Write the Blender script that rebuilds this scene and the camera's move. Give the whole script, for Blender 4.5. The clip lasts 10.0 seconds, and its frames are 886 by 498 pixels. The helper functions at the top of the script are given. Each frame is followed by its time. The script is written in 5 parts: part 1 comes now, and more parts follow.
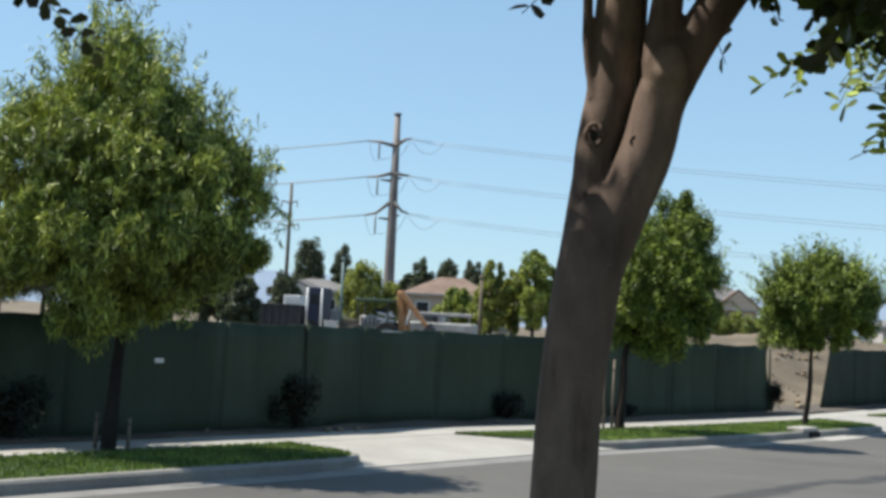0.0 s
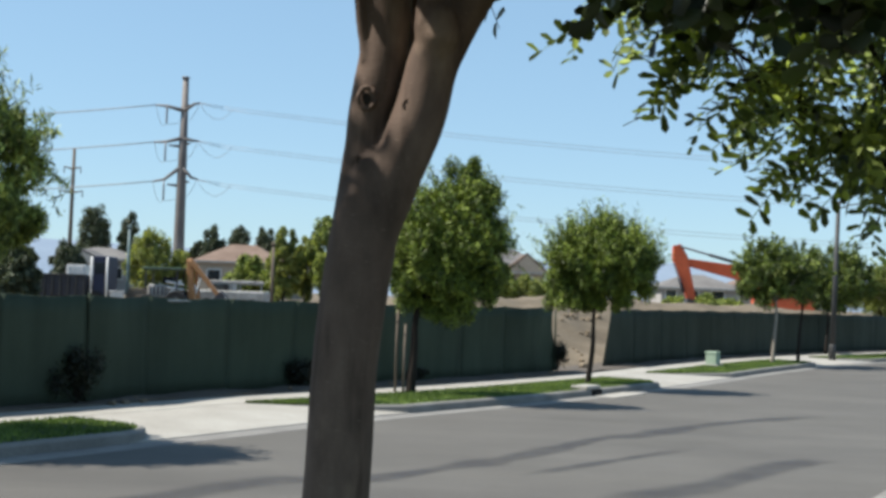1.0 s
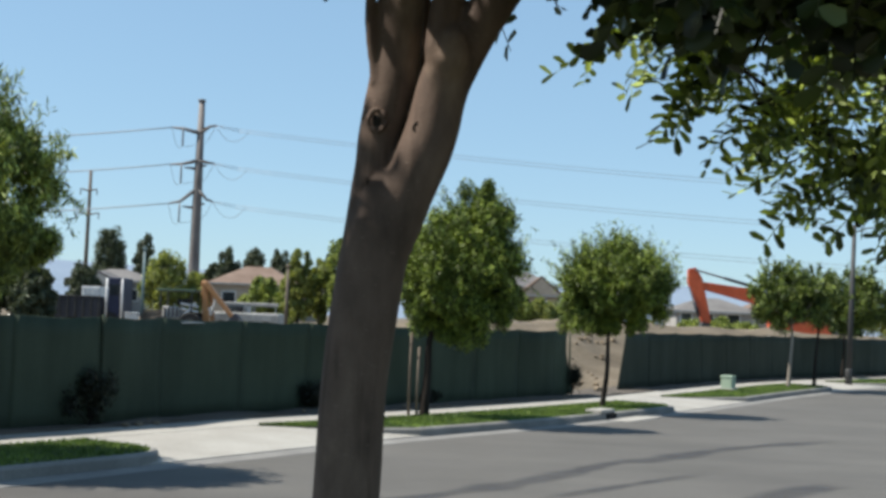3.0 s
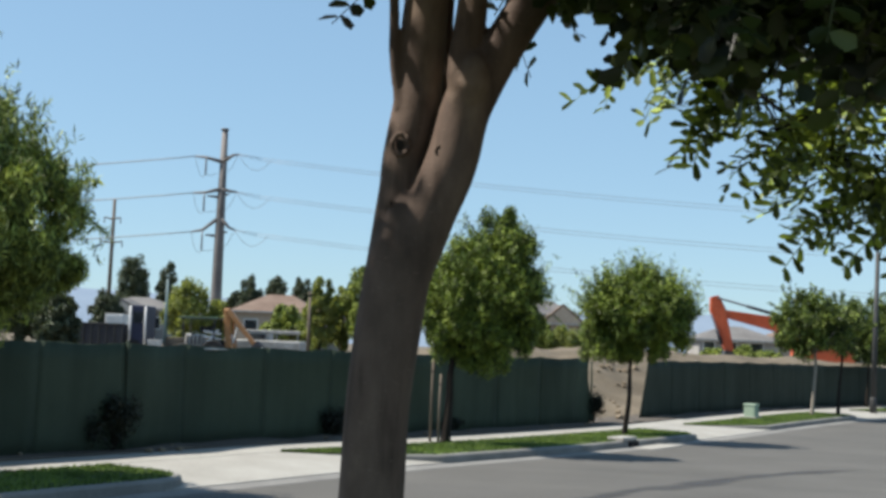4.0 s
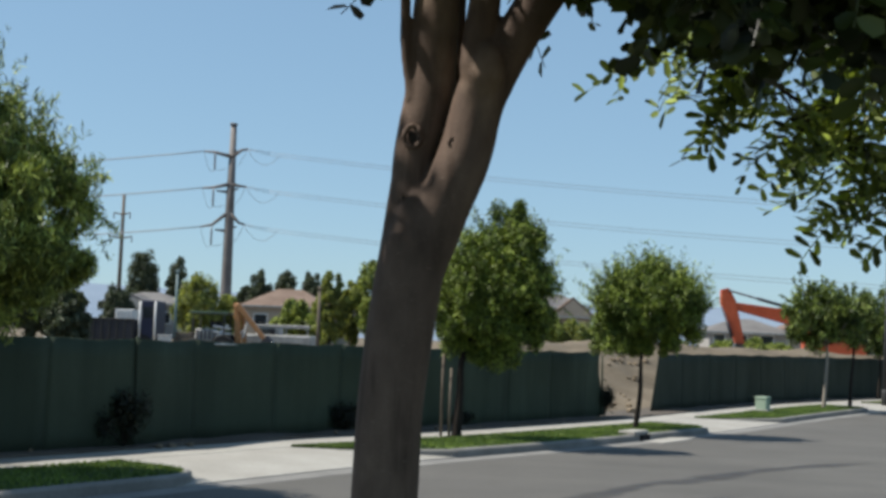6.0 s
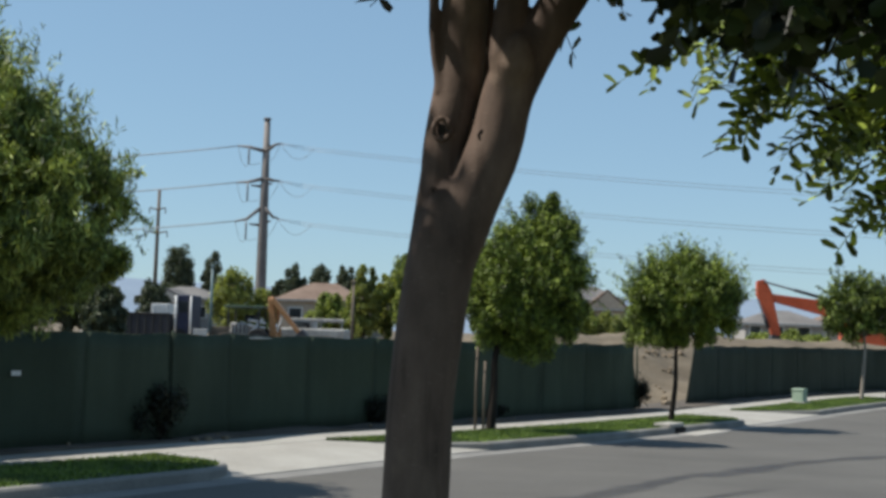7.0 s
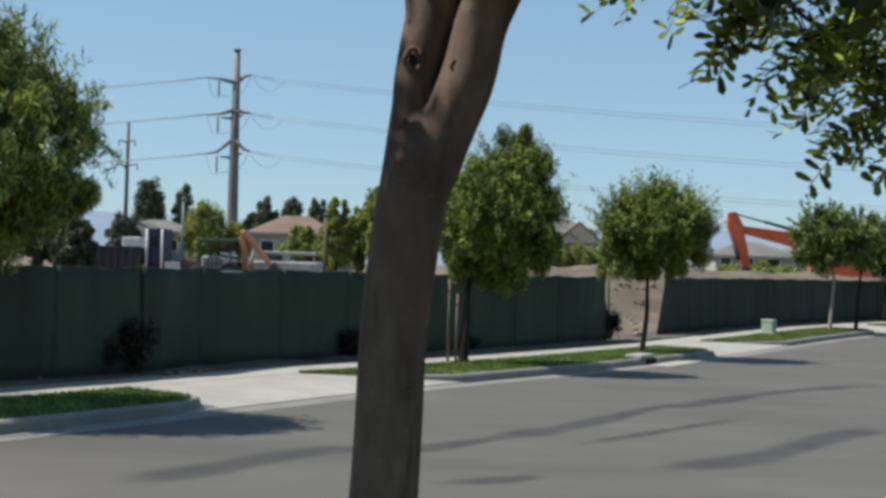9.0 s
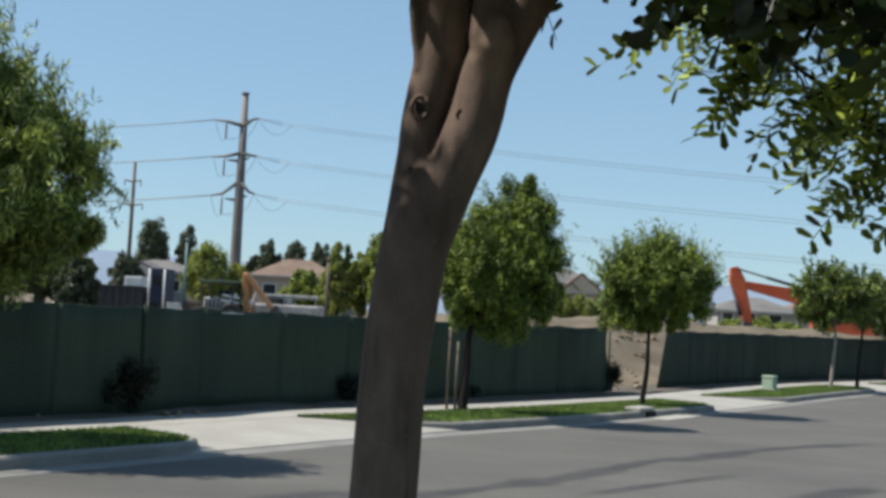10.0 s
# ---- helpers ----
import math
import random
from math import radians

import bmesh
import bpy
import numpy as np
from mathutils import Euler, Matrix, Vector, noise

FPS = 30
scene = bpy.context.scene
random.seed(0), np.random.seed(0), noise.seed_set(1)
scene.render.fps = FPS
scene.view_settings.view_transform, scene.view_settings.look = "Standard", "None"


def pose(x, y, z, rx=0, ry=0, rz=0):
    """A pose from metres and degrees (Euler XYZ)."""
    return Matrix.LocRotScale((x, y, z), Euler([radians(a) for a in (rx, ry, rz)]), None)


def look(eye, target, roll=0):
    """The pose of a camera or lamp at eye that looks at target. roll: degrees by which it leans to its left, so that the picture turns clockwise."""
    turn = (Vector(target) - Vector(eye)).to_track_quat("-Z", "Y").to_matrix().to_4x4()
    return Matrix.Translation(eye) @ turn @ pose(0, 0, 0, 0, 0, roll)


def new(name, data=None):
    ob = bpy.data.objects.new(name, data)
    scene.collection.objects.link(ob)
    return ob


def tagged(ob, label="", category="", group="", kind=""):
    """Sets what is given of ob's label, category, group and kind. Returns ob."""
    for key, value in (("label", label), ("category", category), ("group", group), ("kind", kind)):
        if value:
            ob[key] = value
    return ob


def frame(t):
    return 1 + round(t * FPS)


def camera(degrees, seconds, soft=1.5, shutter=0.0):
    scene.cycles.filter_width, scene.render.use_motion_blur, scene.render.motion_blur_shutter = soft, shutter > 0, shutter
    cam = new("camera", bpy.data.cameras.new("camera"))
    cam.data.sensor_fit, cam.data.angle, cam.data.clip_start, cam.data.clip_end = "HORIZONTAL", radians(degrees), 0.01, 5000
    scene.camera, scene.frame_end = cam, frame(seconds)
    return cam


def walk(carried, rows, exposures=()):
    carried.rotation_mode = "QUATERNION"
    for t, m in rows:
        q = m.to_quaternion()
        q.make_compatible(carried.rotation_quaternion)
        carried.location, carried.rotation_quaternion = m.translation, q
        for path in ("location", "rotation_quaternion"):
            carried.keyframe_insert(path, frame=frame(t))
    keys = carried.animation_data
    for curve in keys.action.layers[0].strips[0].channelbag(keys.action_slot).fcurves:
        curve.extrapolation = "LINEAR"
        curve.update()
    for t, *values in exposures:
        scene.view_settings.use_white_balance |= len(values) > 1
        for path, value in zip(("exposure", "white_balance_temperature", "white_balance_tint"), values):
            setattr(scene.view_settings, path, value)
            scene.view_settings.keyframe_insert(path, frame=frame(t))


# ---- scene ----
cam = camera(40.0, 10.0, soft=3.4)
PATH = [
    (0, (-0.055, -0.066, 2.146), (-1.748, 9.771, 2.739), 2.99),
    (0.5, (-0.031, -0.055, 2.142), (-0.691, 9.912, 2.599), 2.47),
    (1, (0.000, 0.000, 2.150), (-0.000, 9.992, 2.539), 2.00),
    (1.5, (0.013, -0.026, 2.145), (0.329, 9.952, 2.736), 2.29),
    (2, (0.015, -0.020, 2.149), (0.296, 9.957, 2.771), 2.07),
    (2.5, (0.019, -0.013, 2.151), (0.140, 9.967, 2.772), 2.29),
    (3, (0.014, 0.023, 2.153), (-0.113, 10.006, 2.723), 2.19),
    (3.2, (0.017, 0.003, 2.151), (-0.149, 9.975, 2.885), 2.03),
    (4.3, (0.013, -0.079, 2.119), (-0.322, 9.880, 2.966), 2.35),
    (4.5, (0.010, -0.083, 2.122), (-0.230, 9.871, 3.048), 2.24),
    (5, (0.005, -0.059, 2.122), (-0.183, 9.905, 2.954), 2.33),
    (5.2, (0.001, -0.072, 2.116), (-0.216, 9.887, 2.990), 2.57),
    (6.3, (-0.001, 0.046, 2.137), (-0.451, 10.010, 2.848), 1.74),
    (6.5, (0.005, 0.012, 2.132), (-0.487, 9.972, 2.881), 1.72),
    (7, (0.009, 0.042, 2.135), (-0.652, 9.997, 2.809), 1.77),
    (7.5, (0.008, 0.078, 2.137), (-0.656, 10.039, 2.709), 1.55),
    (8, (0.008, 0.055, 2.136), (-0.224, 10.039, 2.653), 1.90),
    (8.5, (0.003, 0.093, 2.142), (-0.340, 10.086, 2.329), 1.75),
    (9, (0.005, 0.111, 2.144), (-0.415, 10.101, 2.271), 1.60),
    (9.5, (0.009, 0.100, 2.143), (-0.417, 10.089, 2.347), 1.40),
    (10, (0.009, 0.067, 2.137), (-0.447, 10.043, 2.653), 3.08),
]
walk(cam, [(t, look(eye, target, roll)) for t, eye, target, roll in PATH], [(0, 0.72), (3, 0.64), (5, 0.56), (6.5, 0.36), (7.5, 0.35), (9, 0.39), (10, 0.46)])

# ---- world and sun ----
SUN_TOWARDS = Vector((-0.70, -0.05, 1.0)).normalized()
world = bpy.data.worlds.new("sky_world")
scene.world = world
world.use_nodes = True
wn = world.node_tree.nodes
sky = wn.new("ShaderNodeTexSky")
sky.sky_type = "NISHITA"
sky.sun_disc = False
sky.sun_elevation = math.asin(SUN_TOWARDS.z)
sky.sun_rotation = math.atan2(SUN_TOWARDS.x, SUN_TOWARDS.y)
sky.altitude = 50
sky.air_density = 1.0
sky.dust_density = 0.1
sky.ozone_density = 2.5
wn["Background"].inputs["Strength"].default_value = 0.146
soften = wn.new("ShaderNodeGamma")
soften.inputs["Gamma"].default_value = 0.46
tint = wn.new("ShaderNodeMix")
tint.data_type, tint.blend_type = "RGBA", "MULTIPLY"
tint.inputs[0].default_value = 1.0
tint.inputs[7].default_value = (1.025, 1.37, 1.62, 1)
world.node_tree.links.new(sky.outputs[0], soften.inputs["Color"])
world.node_tree.links.new(soften.outputs[0], tint.inputs[6])
world.node_tree.links.new(tint.outputs[2], wn["Background"].inputs[0])
sun = new("sun", bpy.data.lights.new("sun", "SUN"))
sun.data.energy = 5.0
sun.data.angle = radians(0.5)
sun.data.color = (1.0, 0.95, 0.86)
sun.matrix_world = look(SUN_TOWARDS * 50, (0, 0, 0))


# ---- materials ----
def shader(name, rough=0.8, metal=0.0, spec=0.3):
    m = bpy.data.materials.new(name)
    m.use_nodes = True
    nt = m.node_tree
    b = nt.nodes["Principled BSDF"]
    b.inputs["Roughness"].default_value = rough
    b.inputs["Metallic"].default_value = metal
    b.inputs["Specular IOR Level"].default_value = spec
    return m, nt, b


def ramp(nt, fac, stops):
    r = nt.nodes.new("ShaderNodeValToRGB")
    while len(r.color_ramp.elements) < len(stops):
        r.color_ramp.elements.new(0.5)
    for e, (p, c) in zip(r.color_ramp.elements, stops):
        e.position, e.color = p, (*c, 1)
    nt.links.new(fac, r.inputs[0])
    return r.outputs[0]


def noise_at(nt, scale, detail=4.0, rough=0.6, vec=None, stretch=None):
    n = nt.nodes.new("ShaderNodeTexNoise")
    n.inputs["Scale"].default_value = scale
    n.inputs["Detail"].default_value = detail
    n.inputs["Roughness"].default_value = rough
    if vec is None:
        vec = nt.nodes.new("ShaderNodeTexCoord").outputs["Object"]
    if stretch:
        mp = nt.nodes.new("ShaderNodeMapping")
        mp.inputs["Scale"].default_value = stretch
        nt.links.new(vec, mp.inputs[0])
        vec = mp.outputs[0]
    nt.links.new(vec, n.inputs["Vector"])
    return n.outputs["Fac"]


def blend(nt, a, b, fac, mode="MIX"):
    x = nt.nodes.new("ShaderNodeMix")
    x.data_type, x.blend_type = "RGBA", mode
    if isinstance(fac, float):
        x.inputs[0].default_value = fac
    else:
        nt.links.new(fac, x.inputs[0])
    for sock, v in ((x.inputs[6], a), (x.inputs[7], b)):
        if isinstance(v, tuple):
            sock.default_value = (*v, 1)
        else:
            nt.links.new(v, sock)
    return x.outputs[2]


def bump(nt, b, height, strength=0.3, dist=0.01):
    n = nt.nodes.new("ShaderNodeBump")
    n.inputs["Strength"].default_value = strength
    n.inputs["Distance"].default_value = dist
    nt.links.new(height, n.inputs["Height"])
    nt.links.new(n.outputs[0], b.inputs["Normal"])


def mottled(name, dark, light, big=0.8, small=30.0, rough=0.85, metal=0.0, relief=0.3, dist=0.01, spec=0.3, stretch=None):
    """A surface that varies at two scales, with fine relief."""
    m, nt, b = shader(name, rough, metal, spec)
    n1, n2 = noise_at(nt, big, 5, stretch=stretch), noise_at(nt, small, 4, stretch=stretch)
    mid = tuple((p + q) / 2 for p, q in zip(dark, light))
    c1 = ramp(nt, n1, [(0.3, dark), (0.52, mid), (0.72, light)])
    c2 = ramp(nt, n2, [(0.3, (0.82, 0.82, 0.82)), (0.7, (1.15, 1.15, 1.15))])
    nt.links.new(blend(nt, c1, c2, 1.0, "MULTIPLY"), b.inputs["Base Color"])
    bump(nt, b, n2, relief, dist)
    return m


def foliage(name, dark, light, through_amount=0.35):
    """Leaves that differ one by one and let some light through."""
    m, nt, b = shader(name, 0.5, 0.0, 0.35)
    g = nt.nodes.new("ShaderNodeNewGeometry")
    c = ramp(nt, g.outputs["Random Per Island"], [(0.0, dark), (0.55, tuple(p * 0.58 + q * 0.42 for p, q in zip(dark, light))), (1.0, light)])
    n = ramp(nt, noise_at(nt, 1.4, 3), [(0.32, (0.55, 0.6, 0.56)), (0.68, (1.36, 1.3, 1.0))])
    col = blend(nt, c, n, 1.0, "MULTIPLY")
    nt.links.new(col, b.inputs["Base Color"])
    t = nt.nodes.new("ShaderNodeBsdfTranslucent")
    nt.links.new(blend(nt, col, (1.2, 1.2, 0.55), 1.0, "MULTIPLY"), t.inputs[0])
    mix = nt.nodes.new("ShaderNodeMixShader")
    mix.inputs[0].default_value = through_amount
    nt.links.new(b.outputs[0], mix.inputs[1])
    nt.links.new(t.outputs[0], mix.inputs[2])
    nt.links.new(mix.outputs[0], nt.nodes["Material Output"].inputs[0])
    return m


def asphalt_material():
    m, nt, b = shader("asphalt", 0.85, 0.0, 0.35)
    big = noise_at(nt, 0.35, 5)
    streak = noise_at(nt, 0.5, 4, stretch=(0.12, 1.3, 1.0))
    fine = noise_at(nt, 90, 3)
    c = ramp(nt, big, [(0.3, (0.083, 0.078, 0.070)), (0.7, (0.108, 0.102, 0.092))])
    s = ramp(nt, streak, [(0.3, (0.84, 0.84, 0.85)), (0.5, (0.98, 0.98, 0.98)), (0.7, (1.07, 1.07, 1.06))])
    f = ramp(nt, fine, [(0.3, (0.8, 0.8, 0.8)), (0.7, (1.2, 1.2, 1.2))])
    nt.links.new(blend(nt, blend(nt, c, s, 1.0, "MULTIPLY"), f, 1.0, "MULTIPLY"), b.inputs["Base Color"])
    bump(nt, b, fine, 0.4, 0.01)
    return m


ASPHALT = asphalt_material()
CONCRETE = mottled("pale_concrete", (0.274, 0.259, 0.230), (0.360, 0.346, 0.313), 0.9, 40)
KERB_STONE = mottled("kerb_concrete", (0.16, 0.153, 0.138), (0.25, 0.24, 0.22), 1.2, 40)
GUTTER = mottled("gutter_concrete", (0.151, 0.144, 0.137), (0.245, 0.238, 0.220), 0.8, 40)
GRASS_SOIL = mottled("lawn_base", (0.024, 0.042, 0.012), (0.048, 0.072, 0.022), 1.5, 25)
GRASS = foliage("grass_blades", (0.055, 0.100, 0.022), (0.20, 0.28, 0.07), 0.12)
DIRT = mottled("dry_dirt", (0.098, 0.078, 0.053), (0.185, 0.150, 0.106), 0.45, 7, 0.95, relief=0.6, dist=0.03)
RUBBLE = mottled("dark_soil", (0.06, 0.052, 0.043), (0.13, 0.11, 0.09), 1.0, 14, 0.95, relief=0.7, dist=0.03)
SCREEN = mottled("green_windscreen_mesh", (0.056, 0.074, 0.053), (0.078, 0.102, 0.073), 0.7, 60, 0.8, relief=0.15, spec=0.15)


def let_through(m, amount, colour):
    """Lets part of the light from behind soak through a cloth."""
    nt = m.node_tree
    t = nt.nodes.new("ShaderNodeBsdfTranslucent")
    t.inputs[0].default_value = (*colour, 1)
    mix = nt.nodes.new("ShaderNodeMixShader")
    mix.inputs[0].default_value = amount
    nt.links.new(nt.nodes["Principled BSDF"].outputs[0], mix.inputs[1])
    nt.links.new(t.outputs[0], mix.inputs[2])
    nt.links.new(mix.outputs[0], nt.nodes["Material Output"].inputs[0])


def vary_by_panel(m, low, high):
    """Each length of cloth a little lighter or darker, with faint upright streaks."""
    nt = m.node_tree
    p = nt.nodes["Principled BSDF"]
    old = p.inputs["Base Color"].links[0].from_socket
    info = nt.nodes.new("ShaderNodeObjectInfo")
    r = ramp(nt, info.outputs["Random"], [(0.0, (low,) * 3), (1.0, (high,) * 3)])
    streak = ramp(nt, noise_at(nt, 1.6, 4, stretch=(1, 1, 0.12)), [(0.35, (0.8, 0.8, 0.8)), (0.65, (1.12, 1.12, 1.12))])
    nt.links.new(blend(nt, blend(nt, old, r, 1.0, "MULTIPLY"), streak, 1.0, "MULTIPLY"), p.inputs["Base Color"])


vary_by_panel(SCREEN, 0.86, 1.05)
let_through(SCREEN, 0.25, (0.04, 0.075, 0.045))
# mesh past the gap; its greyer look at a slant is in the colour
SCREEN_GREYER = mottled("greyer_windscreen_mesh", (0.050, 0.062, 0.048), (0.072, 0.086, 0.068), 0.7, 60, 0.8, relief=0.15, spec=0.15)
vary_by_panel(SCREEN_GREYER, 0.86, 1.05)
let_through(SCREEN_GREYER, 0.25, (0.07, 0.075, 0.06))
GALV = mottled("galvanised_steel", (0.35, 0.36, 0.36), (0.48, 0.48, 0.47), 2, 30, 0.5, 0.7, 0.1)


def smooth_bark():
    """Brown skin with paler patches, dark seams and small raised flecks."""
    m, nt, p = shader("smooth_brown_bark", 0.8, 0.0, 0.25)
    base = ramp(nt, noise_at(nt, 9, 5, stretch=(1, 1, 0.4)), [(0.3, (0.066, 0.044, 0.033)), (0.55, (0.116, 0.079, 0.060)), (0.75, (0.158, 0.110, 0.083))])
    patch = ramp(nt, noise_at(nt, 3.2, 4, stretch=(1, 1, 0.6)), [(0.52, (0, 0, 0)), (0.66, (1, 1, 1))])
    flecks = noise_at(nt, 70, 2, stretch=(0.6, 0.6, 1.6))
    dots = ramp(nt, flecks, [(0.64, (0, 0, 0)), (0.76, (0.5, 0.5, 0.5))])
    seam = ramp(nt, noise_at(nt, 14, 3, stretch=(1, 1, 0.12)), [(0.28, (0.55, 0.52, 0.5)), (0.42, (1, 1, 1))])
    col = blend(nt, base, (0.215, 0.152, 0.108), patch)
    col = blend(nt, col, (0.21, 0.155, 0.118), dots)
    nt.links.new(blend(nt, col, seam, 1.0, "MULTIPLY"), p.inputs["Base Color"])
    bump(nt, p, flecks, 0.3, 0.004)
    return m


BARK_SMOOTH = smooth_bark()
BARK = mottled("rough_bark", (0.013, 0.010, 0.008), (0.034, 0.026, 0.020), 5, 30, 0.95, relief=0.8, dist=0.02, stretch=(1, 1, 0.3))
WOOD = mottled("weathered_wood", (0.105, 0.082, 0.062), (0.18, 0.15, 0.117), 5, 40, 0.9, stretch=(1, 1, 0.15))
LEAF_WILLOW = foliage("narrow_green_leaves", (0.022, 0.041, 0.010), (0.50, 0.58, 0.15), 0.12)
# darker narrow leaves, part of the crowns' shade put into the colour
LEAF_MID = foliage("mid_green_narrow_leaves", (0.012, 0.024, 0.006), (0.31, 0.40, 0.07), 0.10)
LEAF_DEEP = foliage("deep_green_narrow_leaves", (0.018, 0.033, 0.010), (0.24, 0.31, 0.07), 0.12)
# the round leaves carry the crown's shade in their colour, the oval ones sunlight
LEAF_ROUND = foliage("shade_dark_round_leaves", (0.008, 0.014, 0.005), (0.085, 0.115, 0.025), 0.08)
LEAF_OVAL = foliage("sunlit_yellow_green_leaves", (0.016, 0.030, 0.010), (0.36, 0.46, 0.10), 0.14)
# greyed and lightened: distance haze is put into these leaves' colour
LEAF_DARK = foliage("dark_evergreen_leaves", (0.045, 0.062, 0.046), (0.12, 0.142, 0.10), 0.2)
LEAF_PATCH = foliage("fence_patch_leaves", (0.008, 0.010, 0.006), (0.022, 0.026, 0.016), 0.1)
LEAF_PALE = foliage("pale_olive_leaves", (0.13, 0.155, 0.055), (0.38, 0.42, 0.165), 0.4)
STEEL_POLE = mottled("weathered_pole_steel", (0.137, 0.122, 0.115), (0.202, 0.184, 0.173), 0.5, 6, 0.7, 0.1, 0.1)
WIRE = mottled("aluminium_wire", (0.25, 0.26, 0.28), (0.33, 0.34, 0.36), 1, 8, 0.6, 0.3, 0.0)
INSULATOR = mottled("grey_insulator", (0.16, 0.17, 0.19), (0.24, 0.25, 0.27), 3, 12, 0.4, 0.0, 0.0)
STUCCO = mottled("beige_stucco", (0.331, 0.274, 0.216), (0.403, 0.346, 0.281), 0.3, 6, 0.9)
STUCCO_GREY = mottled("grey_stucco", (0.302, 0.288, 0.274), (0.374, 0.360, 0.338), 0.3, 6, 0.9)
ROOF = mottled("brown_roof_tiles", (0.137, 0.094, 0.072), (0.209, 0.151, 0.119), 0.4, 5, 0.9)
ROOF_GREY = mottled("grey_brown_roof_tiles", (0.12, 0.113, 0.108), (0.18, 0.172, 0.165), 0.4, 5, 0.9)
WHITE = mottled("white_paint", (0.595, 0.595, 0.586), (0.697, 0.697, 0.680), 1, 12, 0.5)
DUSTY = mottled("dusty_white_paint", (0.24, 0.235, 0.22), (0.46, 0.45, 0.43), 2.5, 9, 0.6)
NAVY = mottled("navy_panel", (0.018, 0.022, 0.05), (0.03, 0.036, 0.07), 0.8, 10, 0.5)
DARK_METAL = mottled("dark_grey_steel", (0.035, 0.035, 0.042), (0.07, 0.07, 0.08), 0.8, 12, 0.6, 0.2)
ORANGE = mottled("orange_machine_paint", (0.510, 0.089, 0.034), (0.629, 0.128, 0.051), 0.8, 9, 0.45)
AMBER = mottled("amber_machine_paint", (0.360, 0.173, 0.072), (0.446, 0.230, 0.101), 0.8, 9, 0.5)
BOX_GREEN = mottled("pale_green_enamel", (0.25, 0.33, 0.245), (0.33, 0.41, 0.31), 2, 30, 0.5)
GLASS_DARK = mottled("dark_window_glass", (0.02, 0.025, 0.03), (0.04, 0.045, 0.05), 1, 5, 0.1, 0.0, 0.0, spec=0.6)
RUBBER = mottled("black_rubber", (0.015, 0.015, 0.016), (0.03, 0.03, 0.03), 2, 30, 0.8)
# distance haze put into the hills' colour, with a faint glow of their own
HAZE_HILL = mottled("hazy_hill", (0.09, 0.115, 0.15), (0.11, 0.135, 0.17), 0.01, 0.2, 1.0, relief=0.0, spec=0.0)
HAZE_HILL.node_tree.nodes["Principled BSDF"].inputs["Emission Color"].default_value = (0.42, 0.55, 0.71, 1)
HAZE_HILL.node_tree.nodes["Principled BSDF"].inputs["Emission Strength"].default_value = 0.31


def stain_material():
    """Dark rubber and tar rubbed into the asphalt, thinning out to its edges."""
    m, nt, p = shader("tyre_stain", 0.8, 0.0, 0.35)
    p.inputs["Base Color"].default_value = (0.055, 0.055, 0.06, 1)
    a = nt.nodes.new("ShaderNodeAttribute")
    a.attribute_name = "cover"
    n = noise_at(nt, 1.1, 5, stretch=(1, 1, 1))
    k = nt.nodes.new("ShaderNodeMath")
    k.operation = "MULTIPLY"
    nt.links.new(a.outputs["Fac"], k.inputs[0])
    nt.links.new(ramp(nt, n, [(0.3, (0.25, 0.25, 0.25)), (0.65, (0.65, 0.65, 0.65))]), k.inputs[1])
    t = nt.nodes.new("ShaderNodeBsdfTransparent")
    mix = nt.nodes.new("ShaderNodeMixShader")
    nt.links.new(k.outputs[0], mix.inputs[0])
    nt.links.new(t.outputs[0], mix.inputs[1])
    nt.links.new(p.outputs[0], mix.inputs[2])
    nt.links.new(mix.outputs[0], nt.nodes["Material Output"].inputs[0])
    return m


STAIN = stain_material()
TEAL = mottled("teal_paint", (0.11, 0.17, 0.18), (0.17, 0.24, 0.24), 1, 12, 0.5)
LAMP_STEEL = mottled("grey_lamp_steel", (0.045, 0.045, 0.045), (0.08, 0.08, 0.078), 1, 20, 0.6, 0.3)
BARK_PALE = mottled("pale_bark", (0.20, 0.17, 0.14), (0.34, 0.30, 0.25), 5, 30, 0.95, relief=0.5, dist=0.02, stretch=(1, 1, 0.3))
ROCK = mottled("tan_rock", (0.15, 0.115, 0.075), (0.235, 0.185, 0.13), 3, 20, 0.9, relief=0.5, dist=0.02)
PIT = mottled("shade_black", (0.008, 0.008, 0.008), (0.014, 0.013, 0.012), 3, 20, 0.95)
CANOPY_GREEN = mottled("dark_green_canopy", (0.03, 0.06, 0.045), (0.05, 0.09, 0.065), 1, 12, 0.6)

# ---- mesh helpers ----
ORIGIN = Vector((0.0, 22.8, 0.0))
ALONG = Vector((math.cos(radians(59)), math.sin(radians(59)), 0))
AWAY = Vector((-ALONG.y, ALONG.x, 0))


def bend(s):
    return -0.003 * max(0.0, s - 14.0) ** 2


GRADE_S = np.linspace(-60, 140, 401)
GRADE_Z = np.convolve(np.interp(np.pad(GRADE_S, 4, "edge"), (-14, -8, -2, 3, 8, 14, 20, 26), (0.10, 0.07, 0.05, -0.04, -0.08, -0.11, -0.03, 0.03)), np.ones(9) / 9, "valid")


def grade(s):
    """The gentle rise and dip of the street along its way."""
    return float(np.interp(s, GRADE_S, GRADE_Z))


def street(s, v, z=0.0):
    """A place by its way along the far kerb, its offset behind it and its height."""
    return ORIGIN + ALONG * s + AWAY * (v + bend(s)) + Vector((0, 0, z + grade(s)))


def settle(x, y):
    """How far the street has risen or dipped beside a place."""
    return grade((Vector((x, y, 0)) - ORIGIN).dot(ALONG))


